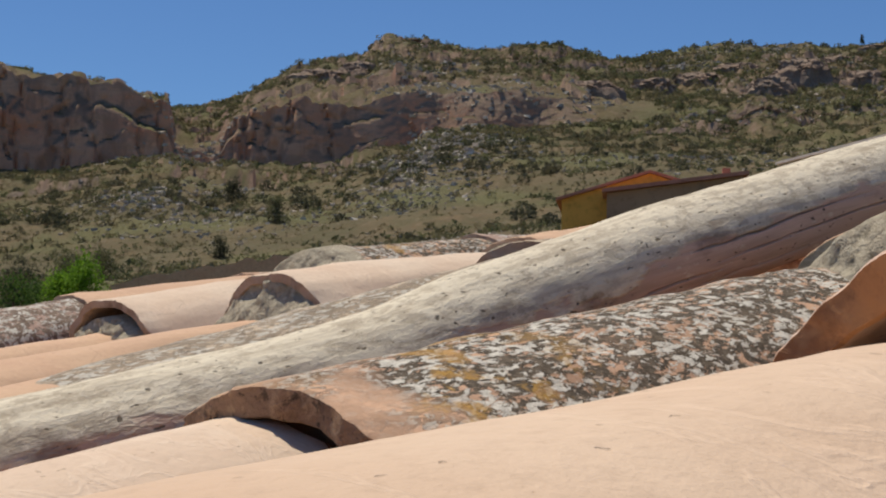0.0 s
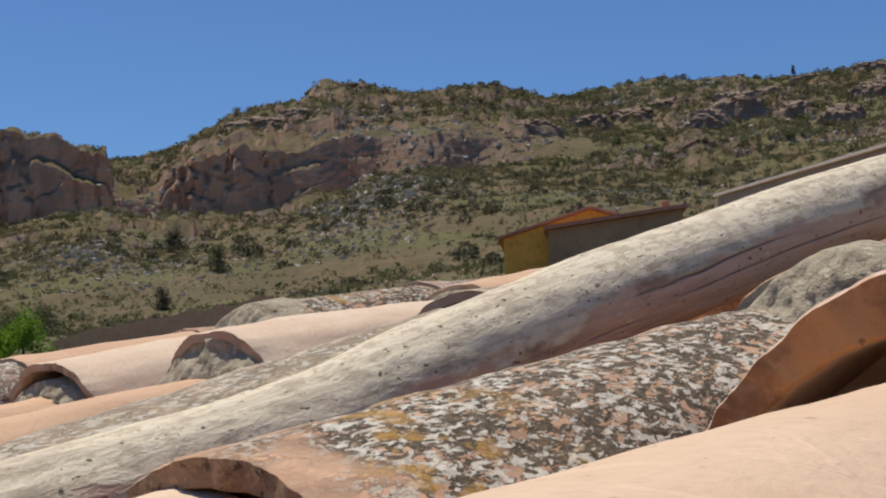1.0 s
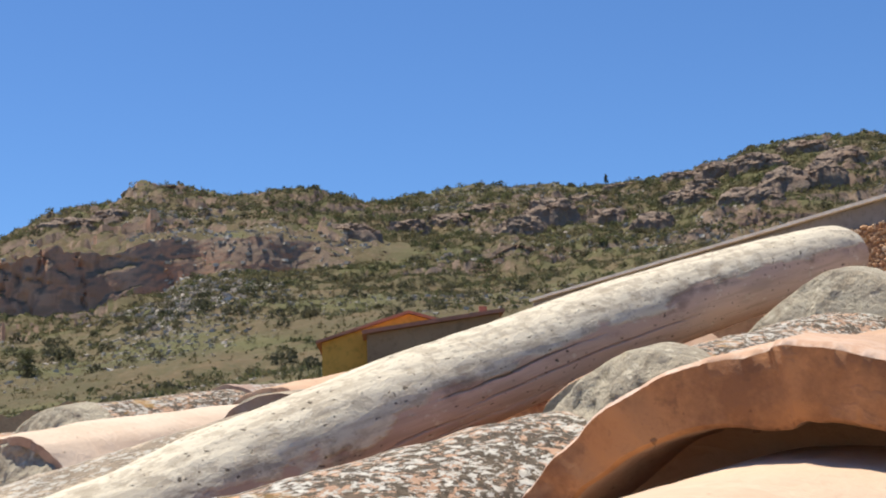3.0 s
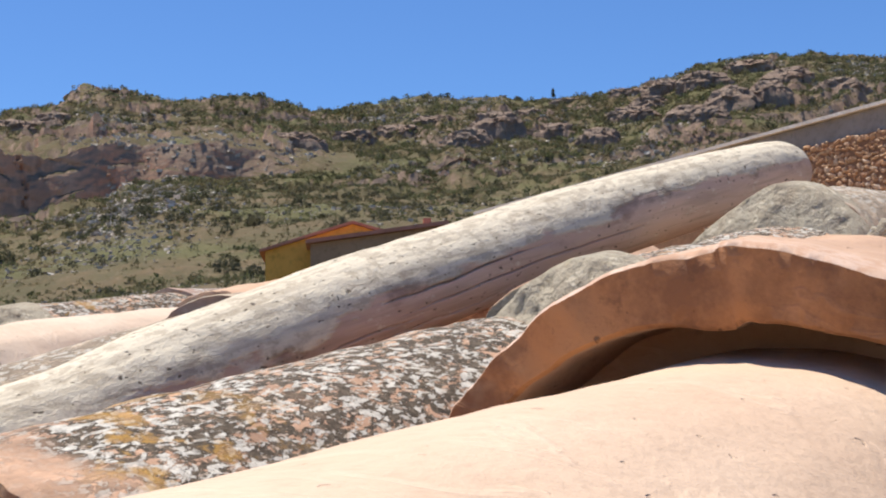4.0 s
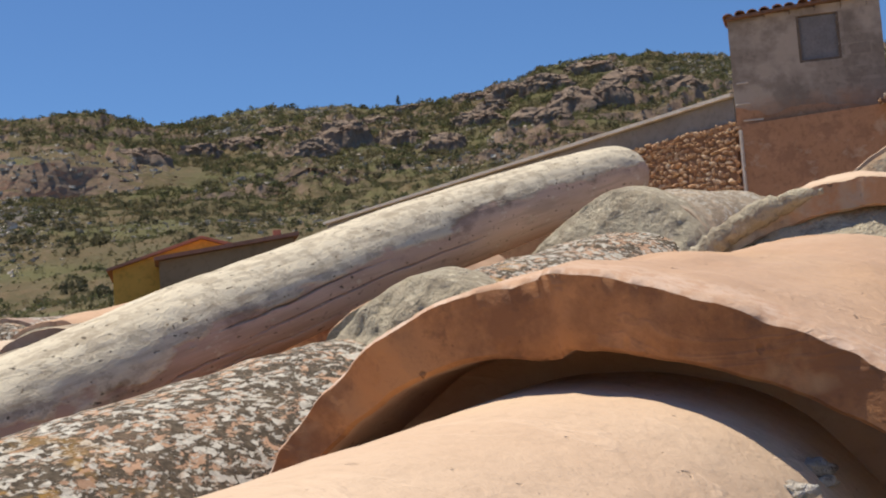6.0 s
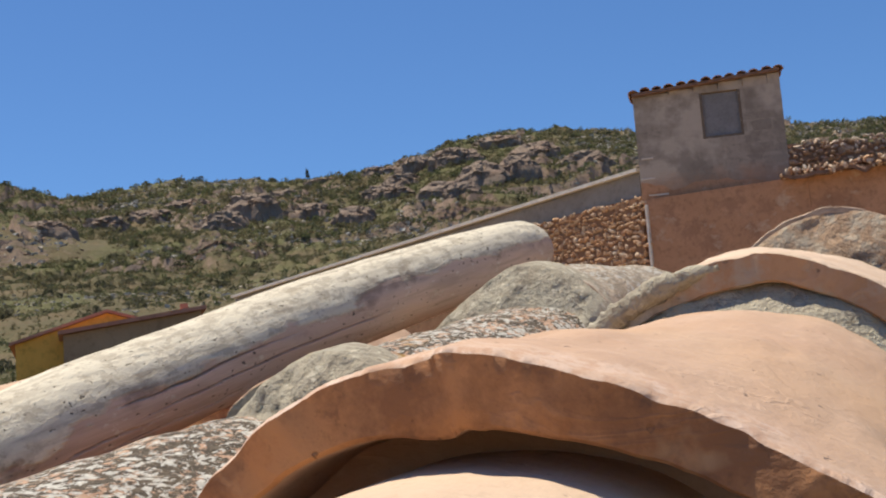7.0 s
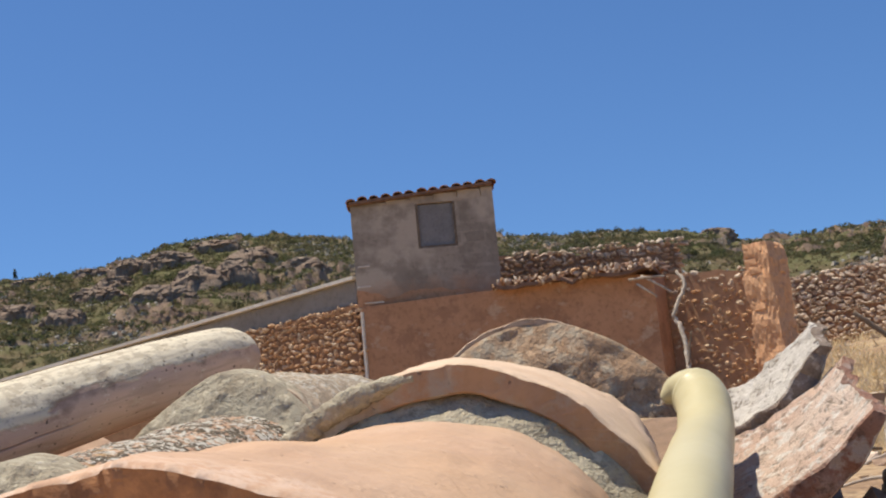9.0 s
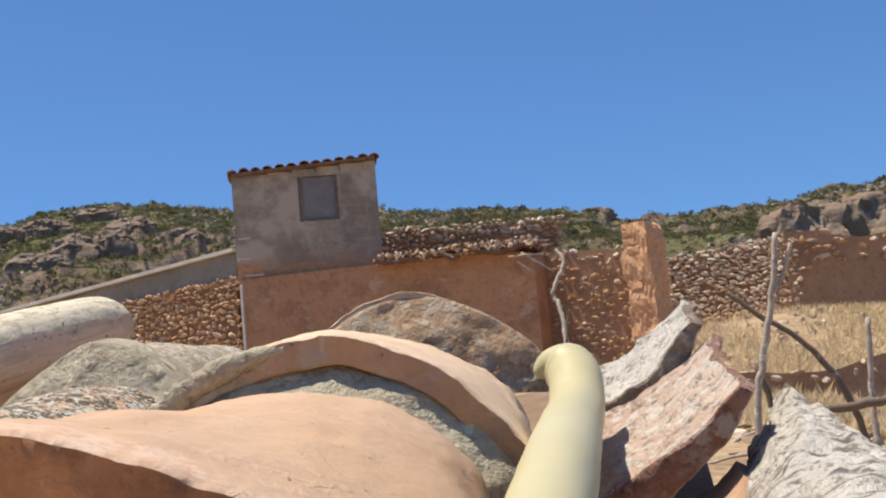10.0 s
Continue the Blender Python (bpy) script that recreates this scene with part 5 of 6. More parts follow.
def build_pole():
    way = spline([(-0.875, -0.05, -0.192), (-0.847, 0.25, -0.130), (-0.830, 0.437, -0.089), (-0.814, 0.606, -0.053), (-0.803, 0.722, -0.024), (-0.796, 0.800, 0.005), (-0.788, 0.880, 0.032), (-0.778, 0.985, 0.067), (-0.764, 1.136, 0.110),
                  (-0.744, 1.344, 0.170), (-0.722, 1.575, 0.229), (-0.700, 1.812, 0.286), (-0.690, 1.925, 0.307)], 18)
    start, end = way[0], way[-1]
    axis = (end - start).normalized()
    side = Vector((0, 0, 1)).cross(axis).normalized() * -1
    up = side.cross(axis) * 1
    frame_m = Matrix((( *side, 0), (*axis, 0), (*up, 0), (0, 0, 0, 1))).transposed()
    inv = frame_m.inverted()
    pts = [inv @ (p - start).to_4d() for p in way]
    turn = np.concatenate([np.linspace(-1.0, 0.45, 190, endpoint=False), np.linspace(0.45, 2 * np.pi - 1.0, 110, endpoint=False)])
    sides, n = len(turn), len(pts)
    faces = []
    t = np.linspace(0, 1, n)[:, None]
    a = turn[None, :]
    left = np.arange(n)[::-1][:, None] / 7.0
    r = 0.0470 - 0.0065 * np.clip((t - 0.5) / 0.5, 0, 1) + 0.0010 * np.sin(t * 9)
    r = np.where(left < 1, r * (0.45 * np.sqrt(np.clip(1 - (1 - left) ** 2, 0, 1)) + 0.55), r)
    k = 1 + 0.045 * fbm(np.cos(a) * 1.2 + 5, t * 14 + np.sin(a) * 1.2, 5, 3) + 0.016 * fbm(np.cos(a) * 5 + 9, t * 70 + np.sin(a) * 5, 8, 4, 0.6)
    # long drying cracks on the flank
    for ca, t0, t1, wide in ((-0.42, 0.46, 0.64, 0.017), (0.10, 0.60, 0.73, 0.013), (-0.26, 0.62, 0.80, 0.014), (-0.62, 0.56, 0.72, 0.012)):
        off = a - ca - 0.09 * fbm(t * 40, ca * 9 + 0 * t, 12, 4)
        off = (off + np.pi) % (2 * np.pi) - np.pi
        k = k - 0.17 * np.exp(-(off / wide) ** 2) * np.clip(np.minimum((t - t0) * 18, (t1 - t) * 18), 0, 1)
    c = np.array([[p.x, p.y, p.z] for p in pts])
    verts = np.stack([c[:, 0:1] + r * k * np.cos(a), c[:, 1:2] + 0 * a, c[:, 2:3] + r * k * np.sin(a)], -1).reshape(-1, 3)
    for i in range(n - 1):
        for j in range(sides):
            q = (j + 1) % sides
            faces.append((i * sides + j, (i + 1) * sides + j, (i + 1) * sides + q, i * sides + q))
    faces.append(tuple(range(sides)))
    faces.append(tuple(reversed(range((n - 1) * sides, n * sides))))
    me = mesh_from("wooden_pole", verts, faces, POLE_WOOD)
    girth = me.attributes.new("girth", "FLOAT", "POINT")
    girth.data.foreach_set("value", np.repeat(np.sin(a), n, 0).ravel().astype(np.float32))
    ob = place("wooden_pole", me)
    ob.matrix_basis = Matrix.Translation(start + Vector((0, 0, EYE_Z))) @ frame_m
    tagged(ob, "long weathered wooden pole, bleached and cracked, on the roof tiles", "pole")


build_pole()


def build_pipe():
    way = spline([(-0.072, 1.122, 0.108), (-0.060, 1.121, 0.113), (-0.049, 1.116, 0.110), (-0.042, 1.098, 0.098), (-0.041, 1.05, 0.074), (-0.040, 0.93, 0.054), (-0.037, 0.75, 0.025), (-0.039, 0.60, -0.012), (-0.042, 0.42, -0.06), (-0.042, 0.20, -0.125)], 12)
    way = [p + Vector((0, 0, EYE_Z)) for p in way]
    rad = [0.0195 * (0.16 + 0.84 * min(1, i / 26) ** 0.75) for i in range(len(way))]
    ob = place("plastic_pipe", tube_mesh("plastic_pipe", way, rad, PLASTIC, 36, 0.02, 4))
    tagged(ob, "pale yellow plastic pipe with a bent end, beside the tiles", "pipe")


build_pipe()


# ---- ruins above the house ----
def at_bearing(az, el, y):
    """The point in the plane of that y, seen from the roof at a bearing and a height angle."""
    a = radians(az)
    return Vector((y * math.tan(a), y, EYE_Z + y / math.cos(a) * math.tan(radians(el))))


def stone_meshes(mat, n=7, seed=3):
    out = []
    for i in range(n):
        g = np.random.default_rng(seed + i)
        bm = bmesh.new()
        bmesh.ops.create_icosphere(bm, subdivisions=1, radius=0.5)
        for v in bm.verts:
            p = v.co.normalized()
            q = max(abs(p.x), abs(p.y), abs(p.z))
            v.co = p * (0.5 / q * 0.6 + 0.5 * 0.4) * (0.86 + 0.24 * g.random())
        # broken faces
        for _ in range(9):
            d = Vector(g.normal(size=3)).normalized()
            for v in bm.verts:
                v.co -= d * max(0.0, v.co.dot(d) - 0.31)
        me = bpy.data.meshes.new("stone")
        bm.to_mesh(me)
        bm.free()
        me.materials.append(mat)
        out.append(me)
    return out


RUBBLE_MESHES = stone_meshes(RUBBLE)
PALE_MESHES = stone_meshes(RUBBLE_PALE, 7, 30)


def wall_slab(bm, a, b, low, high_a, high_b, thick, ragged=0.0, seed=0, n=24):
    """A wall from a to b (x, y), with a top that runs from one height to the other."""
    a, b = Vector((*a, 0)), Vector((*b, 0))
    d = (b - a)
    back = Vector((-d.y, d.x, 0)).normalized() * thick
    rows = []
    for i in range(n + 1):
        t = i / n
        p = a + d * t
        top = high_a + (high_b - high_a) * t + ragged * float(fbm(t * d.length * 1.6 + seed, seed * 0.7, 7, 4))
        rows.append([bm.verts.new((p.x, p.y, low)), bm.verts.new((p.x, p.y, top)), bm.verts.new((p.x + back.x, p.y + back.y, top - ragged * 0.3)), bm.verts.new((p.x + back.x, p.y + back.y, low))])
    for r, s in zip(rows, rows[1:]):
        for k in range(4):
            q = (k + 1) % 4
            bm.faces.new((r[k], s[k], s[q], r[q]))
    bm.faces.new(rows[0])
    bm.faces.new(rows[-1][::-1])


def lay_stones(parent, meshes, a, b, low, high_a, high_b, size, seed, limit=300, proud=0.02, top_pale=None, fill=0.94):
    """Courses of uneven stones bedded in the face of a wall; those past the limit are joined into one part."""
    g = random.Random(seed)
    a, b = Vector((*a, 0)), Vector((*b, 0))
    d = b - a
    length = d.length
    way = d.normalized()
    turn = math.atan2(way.y, way.x)
    z, count = max(high_a, high_b), 0
    rest_v, rest_f, rest_mat = [], [], meshes[0].materials[0]
    while z > low:
        h = size * g.uniform(0.35, 0.8)
        x = g.uniform(0, size * 0.5)
        while x < length:
            w = size * g.choice((0.45, 0.6, 0.8, 1.0, 1.2, 1.6)) * g.uniform(0.85, 1.15)
            top = high_a + (high_b - high_a) * (x / length)
            if z < top + h * 0.4 and g.random() < fill:
                p = a + way * (x + w / 2)
                pick = meshes if not top_pale or z < top - top_pale[1] + g.uniform(-0.2, 0.2) else top_pale[0]
                m = Matrix.Translation((p.x, p.y, z - h / 2 + g.uniform(-0.4, 0.4) * h)) @ Matrix.Rotation(turn + g.uniform(-0.15, 0.15), 4, "Z") @ Matrix.Rotation(g.uniform(-0.4, 0.4), 4, "Y") @ Matrix.Diagonal((w * 1.25, size * g.uniform(0.6, 1.1), h * g.uniform(1.0, 1.6), 1))
                m.translation.y -= proud
                me = g.choice(pick)
                if count < limit:
                    place("stone", me, parent, m)
                    count += 1
                else:
                    n = len(rest_v)
                    rest_v += [m @ v.co for v in me.vertices]
                    rest_f += [[k + n for k in f.vertices] for f in me.polygons]
            x += w * 1.03
        z -= h * 1.02
    if rest_v:
        tagged(place("small_stones", mesh_from("small_stones", rest_v, rest_f, rest_mat, False), parent), kind="stuff")


Y = 25.0


def build_shed():
    left, right = at_bearing(-15.45, 13.75, Y).x, at_bearing(-9.85, 13.75, Y).x
    top = EYE_Z + 25.7 * math.tan(radians(13.95))
    base = EYE_Z + 25.7 * math.tan(radians(10.05))
    shed = thing("block_shed", "small grey concrete-block shed with a tiled eave and a shuttered window", "shed")
    w0, w1 = at_bearing(-12.95, 12.2, Y), at_bearing(-11.4, 14.0, Y)
    win = (w0.x, w1.x, EYE_Z + 25.6 * math.tan(radians(12.15)), top - 0.05)
    # courses of blocks, with the window left open
    bw, bh, deep = (right - left) / 6, 0.2, 0.2
    meshes = []
    for i in range(4):
        bm = bmesh.new()
        add_box(bm, (bw - 0.010, deep, bh - 0.010), (0, 0, 0), 0, 0.003, 0.002)
        me = bpy.data.meshes.new("block")
        bm.to_mesh(me)
        bm.free()
        me.materials.append(BLOCK)
        meshes.append(me)
    z, row = base, 0
    while z < top + 0.15:
        x = left - (bw / 2 if row % 2 else 0)
        while x < right - 0.01:
            a, b = max(x, left), min(x + bw, right)
            h = min(bh, top + 0.17 * ((a + b) / 2 - left) / (right - left) - z)
            if h < 0.02:
                x += bw
                continue
            pieces = [(a, b)]
            if z + h > win[2] + 0.02 and z < win[3] - 0.02:
                pieces = [(a, min(b, win[0])), (max(a, win[1]), b)]
            for p, q in pieces:
                if q - p > 0.02:
                    m = Matrix.Translation(((p + q) / 2, Y + deep / 2, z + h / 2)) @ Matrix.Diagonal(((q - p) / bw, 1, h / bh, 1))
                    place("block", random.choice(meshes), shed, m)
            x += bw
        z += bh
        row += 1
    # joint mortar a little behind the faces, side and back walls
    bm = bmesh.new()
    for a, b, lo, hi in ((left + 0.01, win[0], base, top), (win[1], right - 0.01, base, top), (win[0], win[1], base, win[2]), (win[0], win[1], win[3], top)):
        add_box(bm, (b - a, deep - 0.03, hi - lo), ((a + b) / 2, Y + deep / 2 - 0.0140, (lo + hi) / 2))
    part("joints", bm, BLOCK, shed)
    for dx, dz, w in ((0.16, 0.72, 0.20), (0.14, 0.36, 0.24), (0.30, 0.06, 0.34)):
        bm = bmesh.new()
        add_box(bm, (w, 0.02, 0.022), (left + dx, Y - 0.006, base + dz), 0, 0.004, 0.004)
        part("mortar_smear", bm, CEMENT_CAP, shed, "pale mortar smeared out of a joint")
    bm = bmesh.new()
    wall_slab(bm, (left + 0.01, Y - 0.008), (right - 0.01, Y - 0.008), base - 0.02, base + 0.16, base + 0.10, 0.006, 0.30, 23, 60)
    part("plaster", bm, ADOBE, shed, "ragged edge of reddish plaster over the lowest blocks")
    bm = bmesh.new()
    for x in (left + 0.1, right - 0.1):
        add_box(bm, (0.19, 1.6, top - base - 0.01), (x, Y + 1.01, (top + base) / 2))
    add_box(bm, (right - left - 0.4, 0.2, top - base), ((left + right) / 2, Y + 1.7, (top + base) / 2))
    part("side_wall", bm, BLOCK, shed)
    bm = bmesh.new()
    add_box(bm, (win[1] - win[0] - 0.04, 0.03, win[3] - win[2] - 0.03), ((win[0] + win[1]) / 2, Y + 0.07, (win[2] + win[3]) / 2), 0, 0.004)
    sh = part("window_shutter", bm, SHUTTER, shed, "weathered grey window shutter")
    bm = bmesh.new()
    for x in (win[0] + 0.02, win[1] - 0.02):
        add_box(bm, (0.05, 0.10, win[3] - win[2]), (x, Y + 0.06, (win[2] + win[3]) / 2))
    add_box(bm, (win[1] - win[0] - 0.09, 0.10, 0.04), ((win[0] + win[1]) / 2, Y + 0.06, win[2] + 0.022))
    part("window_frame", bm, STICK_WOOD, shed)
    # sloping roof of barrel tiles, rising to the right a little and falling to the front
    bm = bmesh.new()
    add_box(bm, (right - left + 0.01, 1.9, 0.05), (0, 0, 0))
    bmesh.ops.transform(bm, matrix=Matrix.Translation(((left + right) / 2, Y + 0.83, top + 0.115)) @ Matrix.Rotation(-math.atan(0.17 / (right - left)), 4, "Y"), verts=list(bm.verts))
    roof = part("roof", bm, SHED_TILE, shed)
    me = tile_mesh("roof_tile", SHED_TILE, 201, length=0.5, w0=0.095, w1=0.08, h0=0.075, h1=0.066, thick=0.018, nu=12, nv=4)
    n = 13
    for i in range(n):
        x = left + 0.03 + (right - left - 0.04) * i / (n - 1)
        for j in range(4):
            place("roof_tile", me, roof, Matrix.Translation((x + random.uniform(-0.012, 0.012), Y - 0.13 + j * 0.42 + random.uniform(-0.03, 0.03), top + 0.125 + 0.17 * i / n + random.uniform(-0.012, 0.012) + j * 0.055)) @ Matrix.Rotation(0.12, 4, "X") @ Matrix.Rotation(random.uniform(-0.05, 0.05), 4, "Z"))
    shed.matrix_basis = Matrix.Translation((left, Y, 0)) @ Matrix.Rotation(radians(14), 4, "Z") @ Matrix.Translation((-left, -Y, 0))
    return left, right, base


SHED_L, SHED_R, SHED_BASE = build_shed()


def build_adobe_house():
    """The plastered ruin that carries the shed, with a caved tile roof."""
    ruin = thing("adobe_ruin", "reddish plastered adobe ruin with a caved-in tile roof", "ruin")
    x0, x1 = SHED_L + 0.02, at_bearing(-3.95, 10, Y).x
    top = EYE_Z + 25.3 * math.tan(radians(10.0))
    bm = bmesh.new()
    wall_slab(bm, (x0, Y + 0.01), (SHED_R + 0.3, Y + 0.01), EYE_Z + 1.0, SHED_BASE - 0.004, SHED_BASE - 0.004, 0.5)
    wall_slab(bm, (SHED_R + 0.302, Y + 0.02), (x1, Y + 0.02), EYE_Z + 1.0, top + 0.12, top - 0.02, 0.5, 0.05, 3)
    part("wall", bm, ADOBE, ruin)
    bm = bmesh.new()
    wall_slab(bm, (x1 + 0.002, Y + 0.05), (x1 + 0.35, Y + 2.4), EYE_Z + 1.0, top - 0.05, top + 0.35, 0.45, 0.12, 9)
    part("side_wall", bm, ADOBE, ruin)
    # quoin of pale mortar at the corner
    bm = bmesh.new()
    add_box(bm, (0.045, 0.06, 1.9), (x0 + 0.05, Y - 0.015, SHED_BASE - 1.05), 0, 0.01, 0.012)
    part("corner_strip", bm, CEMENT_CAP, ruin, "pale mortar strip on the corner")
    # the sagging roof: rafters' bed and broken tiles
    bm = bmesh.new()
    n = 14
    grid = [[bm.verts.new((SHED_R - 0.12 + (x1 - SHED_R + 0.17) * i / n, Y - 0.26 + 2.7 * j / 5, top + 0.10 + 0.20 * j / 5 + 0.16 * float(fbm(i * 0.9, j * 0.5, 6, 3)))) for j in range(6)] for i in range(n + 1)]
    for i in range(n):
        for j in range(5):
            bm.faces.new((grid[i][j], grid[i + 1][j], grid[i + 1][j + 1], grid[i][j + 1]))
    r = bmesh.ops.extrude_face_region(bm, geom=list(bm.faces))
    bmesh.ops.translate(bm, vec=(0, 0, -0.06), verts=[v for v in r["geom"] if isinstance(v, bmesh.types.BMVert)])
    roof = part("roof", bm, SHED_TILE, ruin)
    me = tile_mesh("roof_tile", SHED_TILE, 210, length=0.42, w0=0.10, w1=0.08, h0=0.07, h1=0.06, thick=0.02, nu=10, nv=3)
    g = random.Random(4)
    for i in range(46):
        x, v = g.uniform(SHED_R - 0.05, x1), g.random()
        z = top + 0.20 + 0.22 * v + g.uniform(-0.02, 0.05)
        place("roof_tile", me, roof, Matrix.Translation((x, Y - 0.14 + 2.2 * v, z)) @ Matrix.Rotation(g.uniform(-0.5, 0.5), 4, "Z") @ Matrix.Rotation(g.uniform(-0.1, 0.25), 4, "X") @ Matrix.Rotation(g.uniform(-0.3, 0.3), 4, "Y"))
    for i in range(240):
        x, v = g.uniform(SHED_R - 0.1, x1 + 0.1), g.random() ** 2.2
        k = g.uniform(0.04, 0.13)
        place("stone", g.choice(PALE_MESHES if g.random() < 0.55 else RUBBLE_MESHES), roof, Matrix.Translation((x, Y - 0.29 + 2.5 * v, top + 0.11 + 0.30 * v + g.uniform(-0.07, 0.09))) @ Euler((g.uniform(0, 3), g.uniform(0, 3), g.uniform(0, 3))).to_matrix().to_4x4() @ Matrix.Diagonal((k * 1.4, k, k * 0.7, 1)))
    return x0, x1, top


RUIN_L, RUIN_R, RUIN_TOP = build_adobe_house()


def build_rubble_walls():
    # the wall that runs down from the ruin, capped with cement
    far = at_bearing(-31.5, 7.45, 31.0)
    a, b = (far.x, far.y), (RUIN_L - 0.06, Y + 0.06)
    hi_b = EYE_Z + 25.9 * math.tan(radians(10.15))
    hi_a = far.z - 0.25
    wall = thing("rubble_wall", "orange rubble-stone wall under a sloping cement coping", "wall")
    bm = bmesh.new()
    wall_slab(bm, a, b, EYE_Z + 0.6, hi_a, hi_b, 0.5)
    part("wall_core", bm, EARTH_DARK, wall)
    bm = bmesh.new()
    k = (Vector(b) - Vector(a)).normalized() * 0.02
    wall_slab(bm, (a[0] + 0.02, a[1] + 0.05), (b[0], b[1] + 0.05), 3.2, hi_a + 0.24, hi_b + 0.42, 0.3, 0.03, 2)
    part("render", bm, CEMENT, wall, "grey cement render along the top")
    bm = bmesh.new()
    d = Vector((b[0] - a[0], b[1] - a[1]))
    n = 30
    rows = []
    nrm = Vector((d.y, -d.x)).normalized()
    for i in range(n + 1):
        t = i / n
        p = Vector(a) + d * t
        z = hi_a + 0.24 + (hi_b + 0.42 - hi_a - 0.24) * t + 0.02
        rows.append([bm.verts.new((p.x + nrm.x * o, p.y + nrm.y * o, z + u)) for o, u in ((0.06, 0.0), (0.06, 0.06), (-0.42, 0.085), (-0.42, 0.0))])
    for r, s in zip(rows, rows[1:]):
        for q in range(4):
            bm.faces.new((r[q], s[q], s[(q + 1) % 4], r[(q + 1) % 4]))
    bm.faces.new(rows[0])
    bm.faces.new(rows[-1])
    part("coping", bm, CEMENT_CAP, wall, "pale cement coping")
    e = Vector(a) + (Vector(b) - Vector(a)) * 0.62
    lay_stones(wall, RUBBLE_MESHES, (e.x, e.y), b, EYE_Z + 2.4, hi_a + (hi_b - hi_a) * 0.62, hi_b, 0.130, 5, proud=0.0, fill=0.95)
    # red earth wall that shows over the coping further down
    w = thing("earth_wall", "low red earth wall behind the cement coping", "wall")
    bm = bmesh.new()
    wall_slab(bm, (-17.6, 32.0), (-13.2, 32.0), EYE_Z + 3.2, 8.36, 9.0, 0.4, 0.10, 19, 40)
    part("wall_core", bm, ADOBE, w)
    # dark wall between the ruin and the pillar
    w = thing("stone_wall", "collapsed dark red rubble wall", "wall")
    p, q = at_bearing(-3.9, 9.9, 26.0), at_bearing(0.6, 9.7, 26.0)
    bm = bmesh.new()
    wall_slab(bm, (p.x, 26.0), (q.x, 25.3), EYE_Z + 1.4, p.z, q.z - 0.1, 0.5, 0.12, 5)
    part("wall_core", bm, EARTH, w)
    lay_stones(w, RUBBLE_MESHES, (p.x, 25.99), (q.x, 25.29), EYE_Z + 2.0, p.z, q.z, 0.13, 6, top_pale=(PALE_MESHES, 0.18), fill=0.6, proud=-0.02)
    # pale wall behind the dry grass
    w = thing("stone_wall", "dry-stone wall of pale rubble, ragged along its top", "wall")
    p, q = at_bearing(1.1, 9.2, 28.0), at_bearing(5.9, 9.45, 26.0)
    bm = bmesh.new()
    wall_slab(bm, (p.x, 28.0), (q.x, 26.0), EYE_Z + 2.0, p.z, q.z, 0.6, 0.10, 8)
    part("wall_core", bm, EARTH, w)
    lay_stones(w, PALE_MESHES, (p.x, 27.99), (q.x, 25.99), EYE_Z + 3.3, p.z + 0.05, q.z + 0.05, 0.125, 7, fill=0.93, proud=0.02)
    # broken brown wall further along
    w = thing("stone_wall", "broken brown earth-and-stone wall end", "wall")
    p, q = at_bearing(5.6, 9.75, 26.0), at_bearing(13.0, 8.6, 26.0)
    bm = bmesh.new()
    wall_slab(bm, (p.x, 26.0), (q.x, 26.0), EYE_Z + 1.6, p.z, q.z, 0.6, 0.18, 11)
    part("wall_core", bm, EARTH, w)
    lay_stones(w, RUBBLE_MESHES, (p.x, 25.99), (q.x, 25.99), p.z - 0.7, p.z, q.z, 0.16, 9, limit=110, top_pale=(PALE_MESHES, 0.1), fill=0.4)
    # upper wall behind the ruin's roof
    w = thing("stone_wall", "ragged rubble wall behind the caved-in roof", "wall")
    p, q = at_bearing(-10.2, 11.35, 29.0), at_bearing(-2.9, 11.5, 29.0)
    bm = bmesh.new()
    wall_slab(bm, (p.x, 29.0), (q.x, 29.0), EYE_Z + 3.0, p.z, q.z - 0.15, 0.5, 0.26, 13)
    part("wall_core", bm, EARTH, w)
    lay_stones(w, RUBBLE_MESHES, (p.x, 28.99), (q.x, 28.99), p.z - 0.9, p.z + 0.04, q.z - 0.1, 0.135, 12, top_pale=(PALE_MESHES, 0.15))


build_rubble_walls()


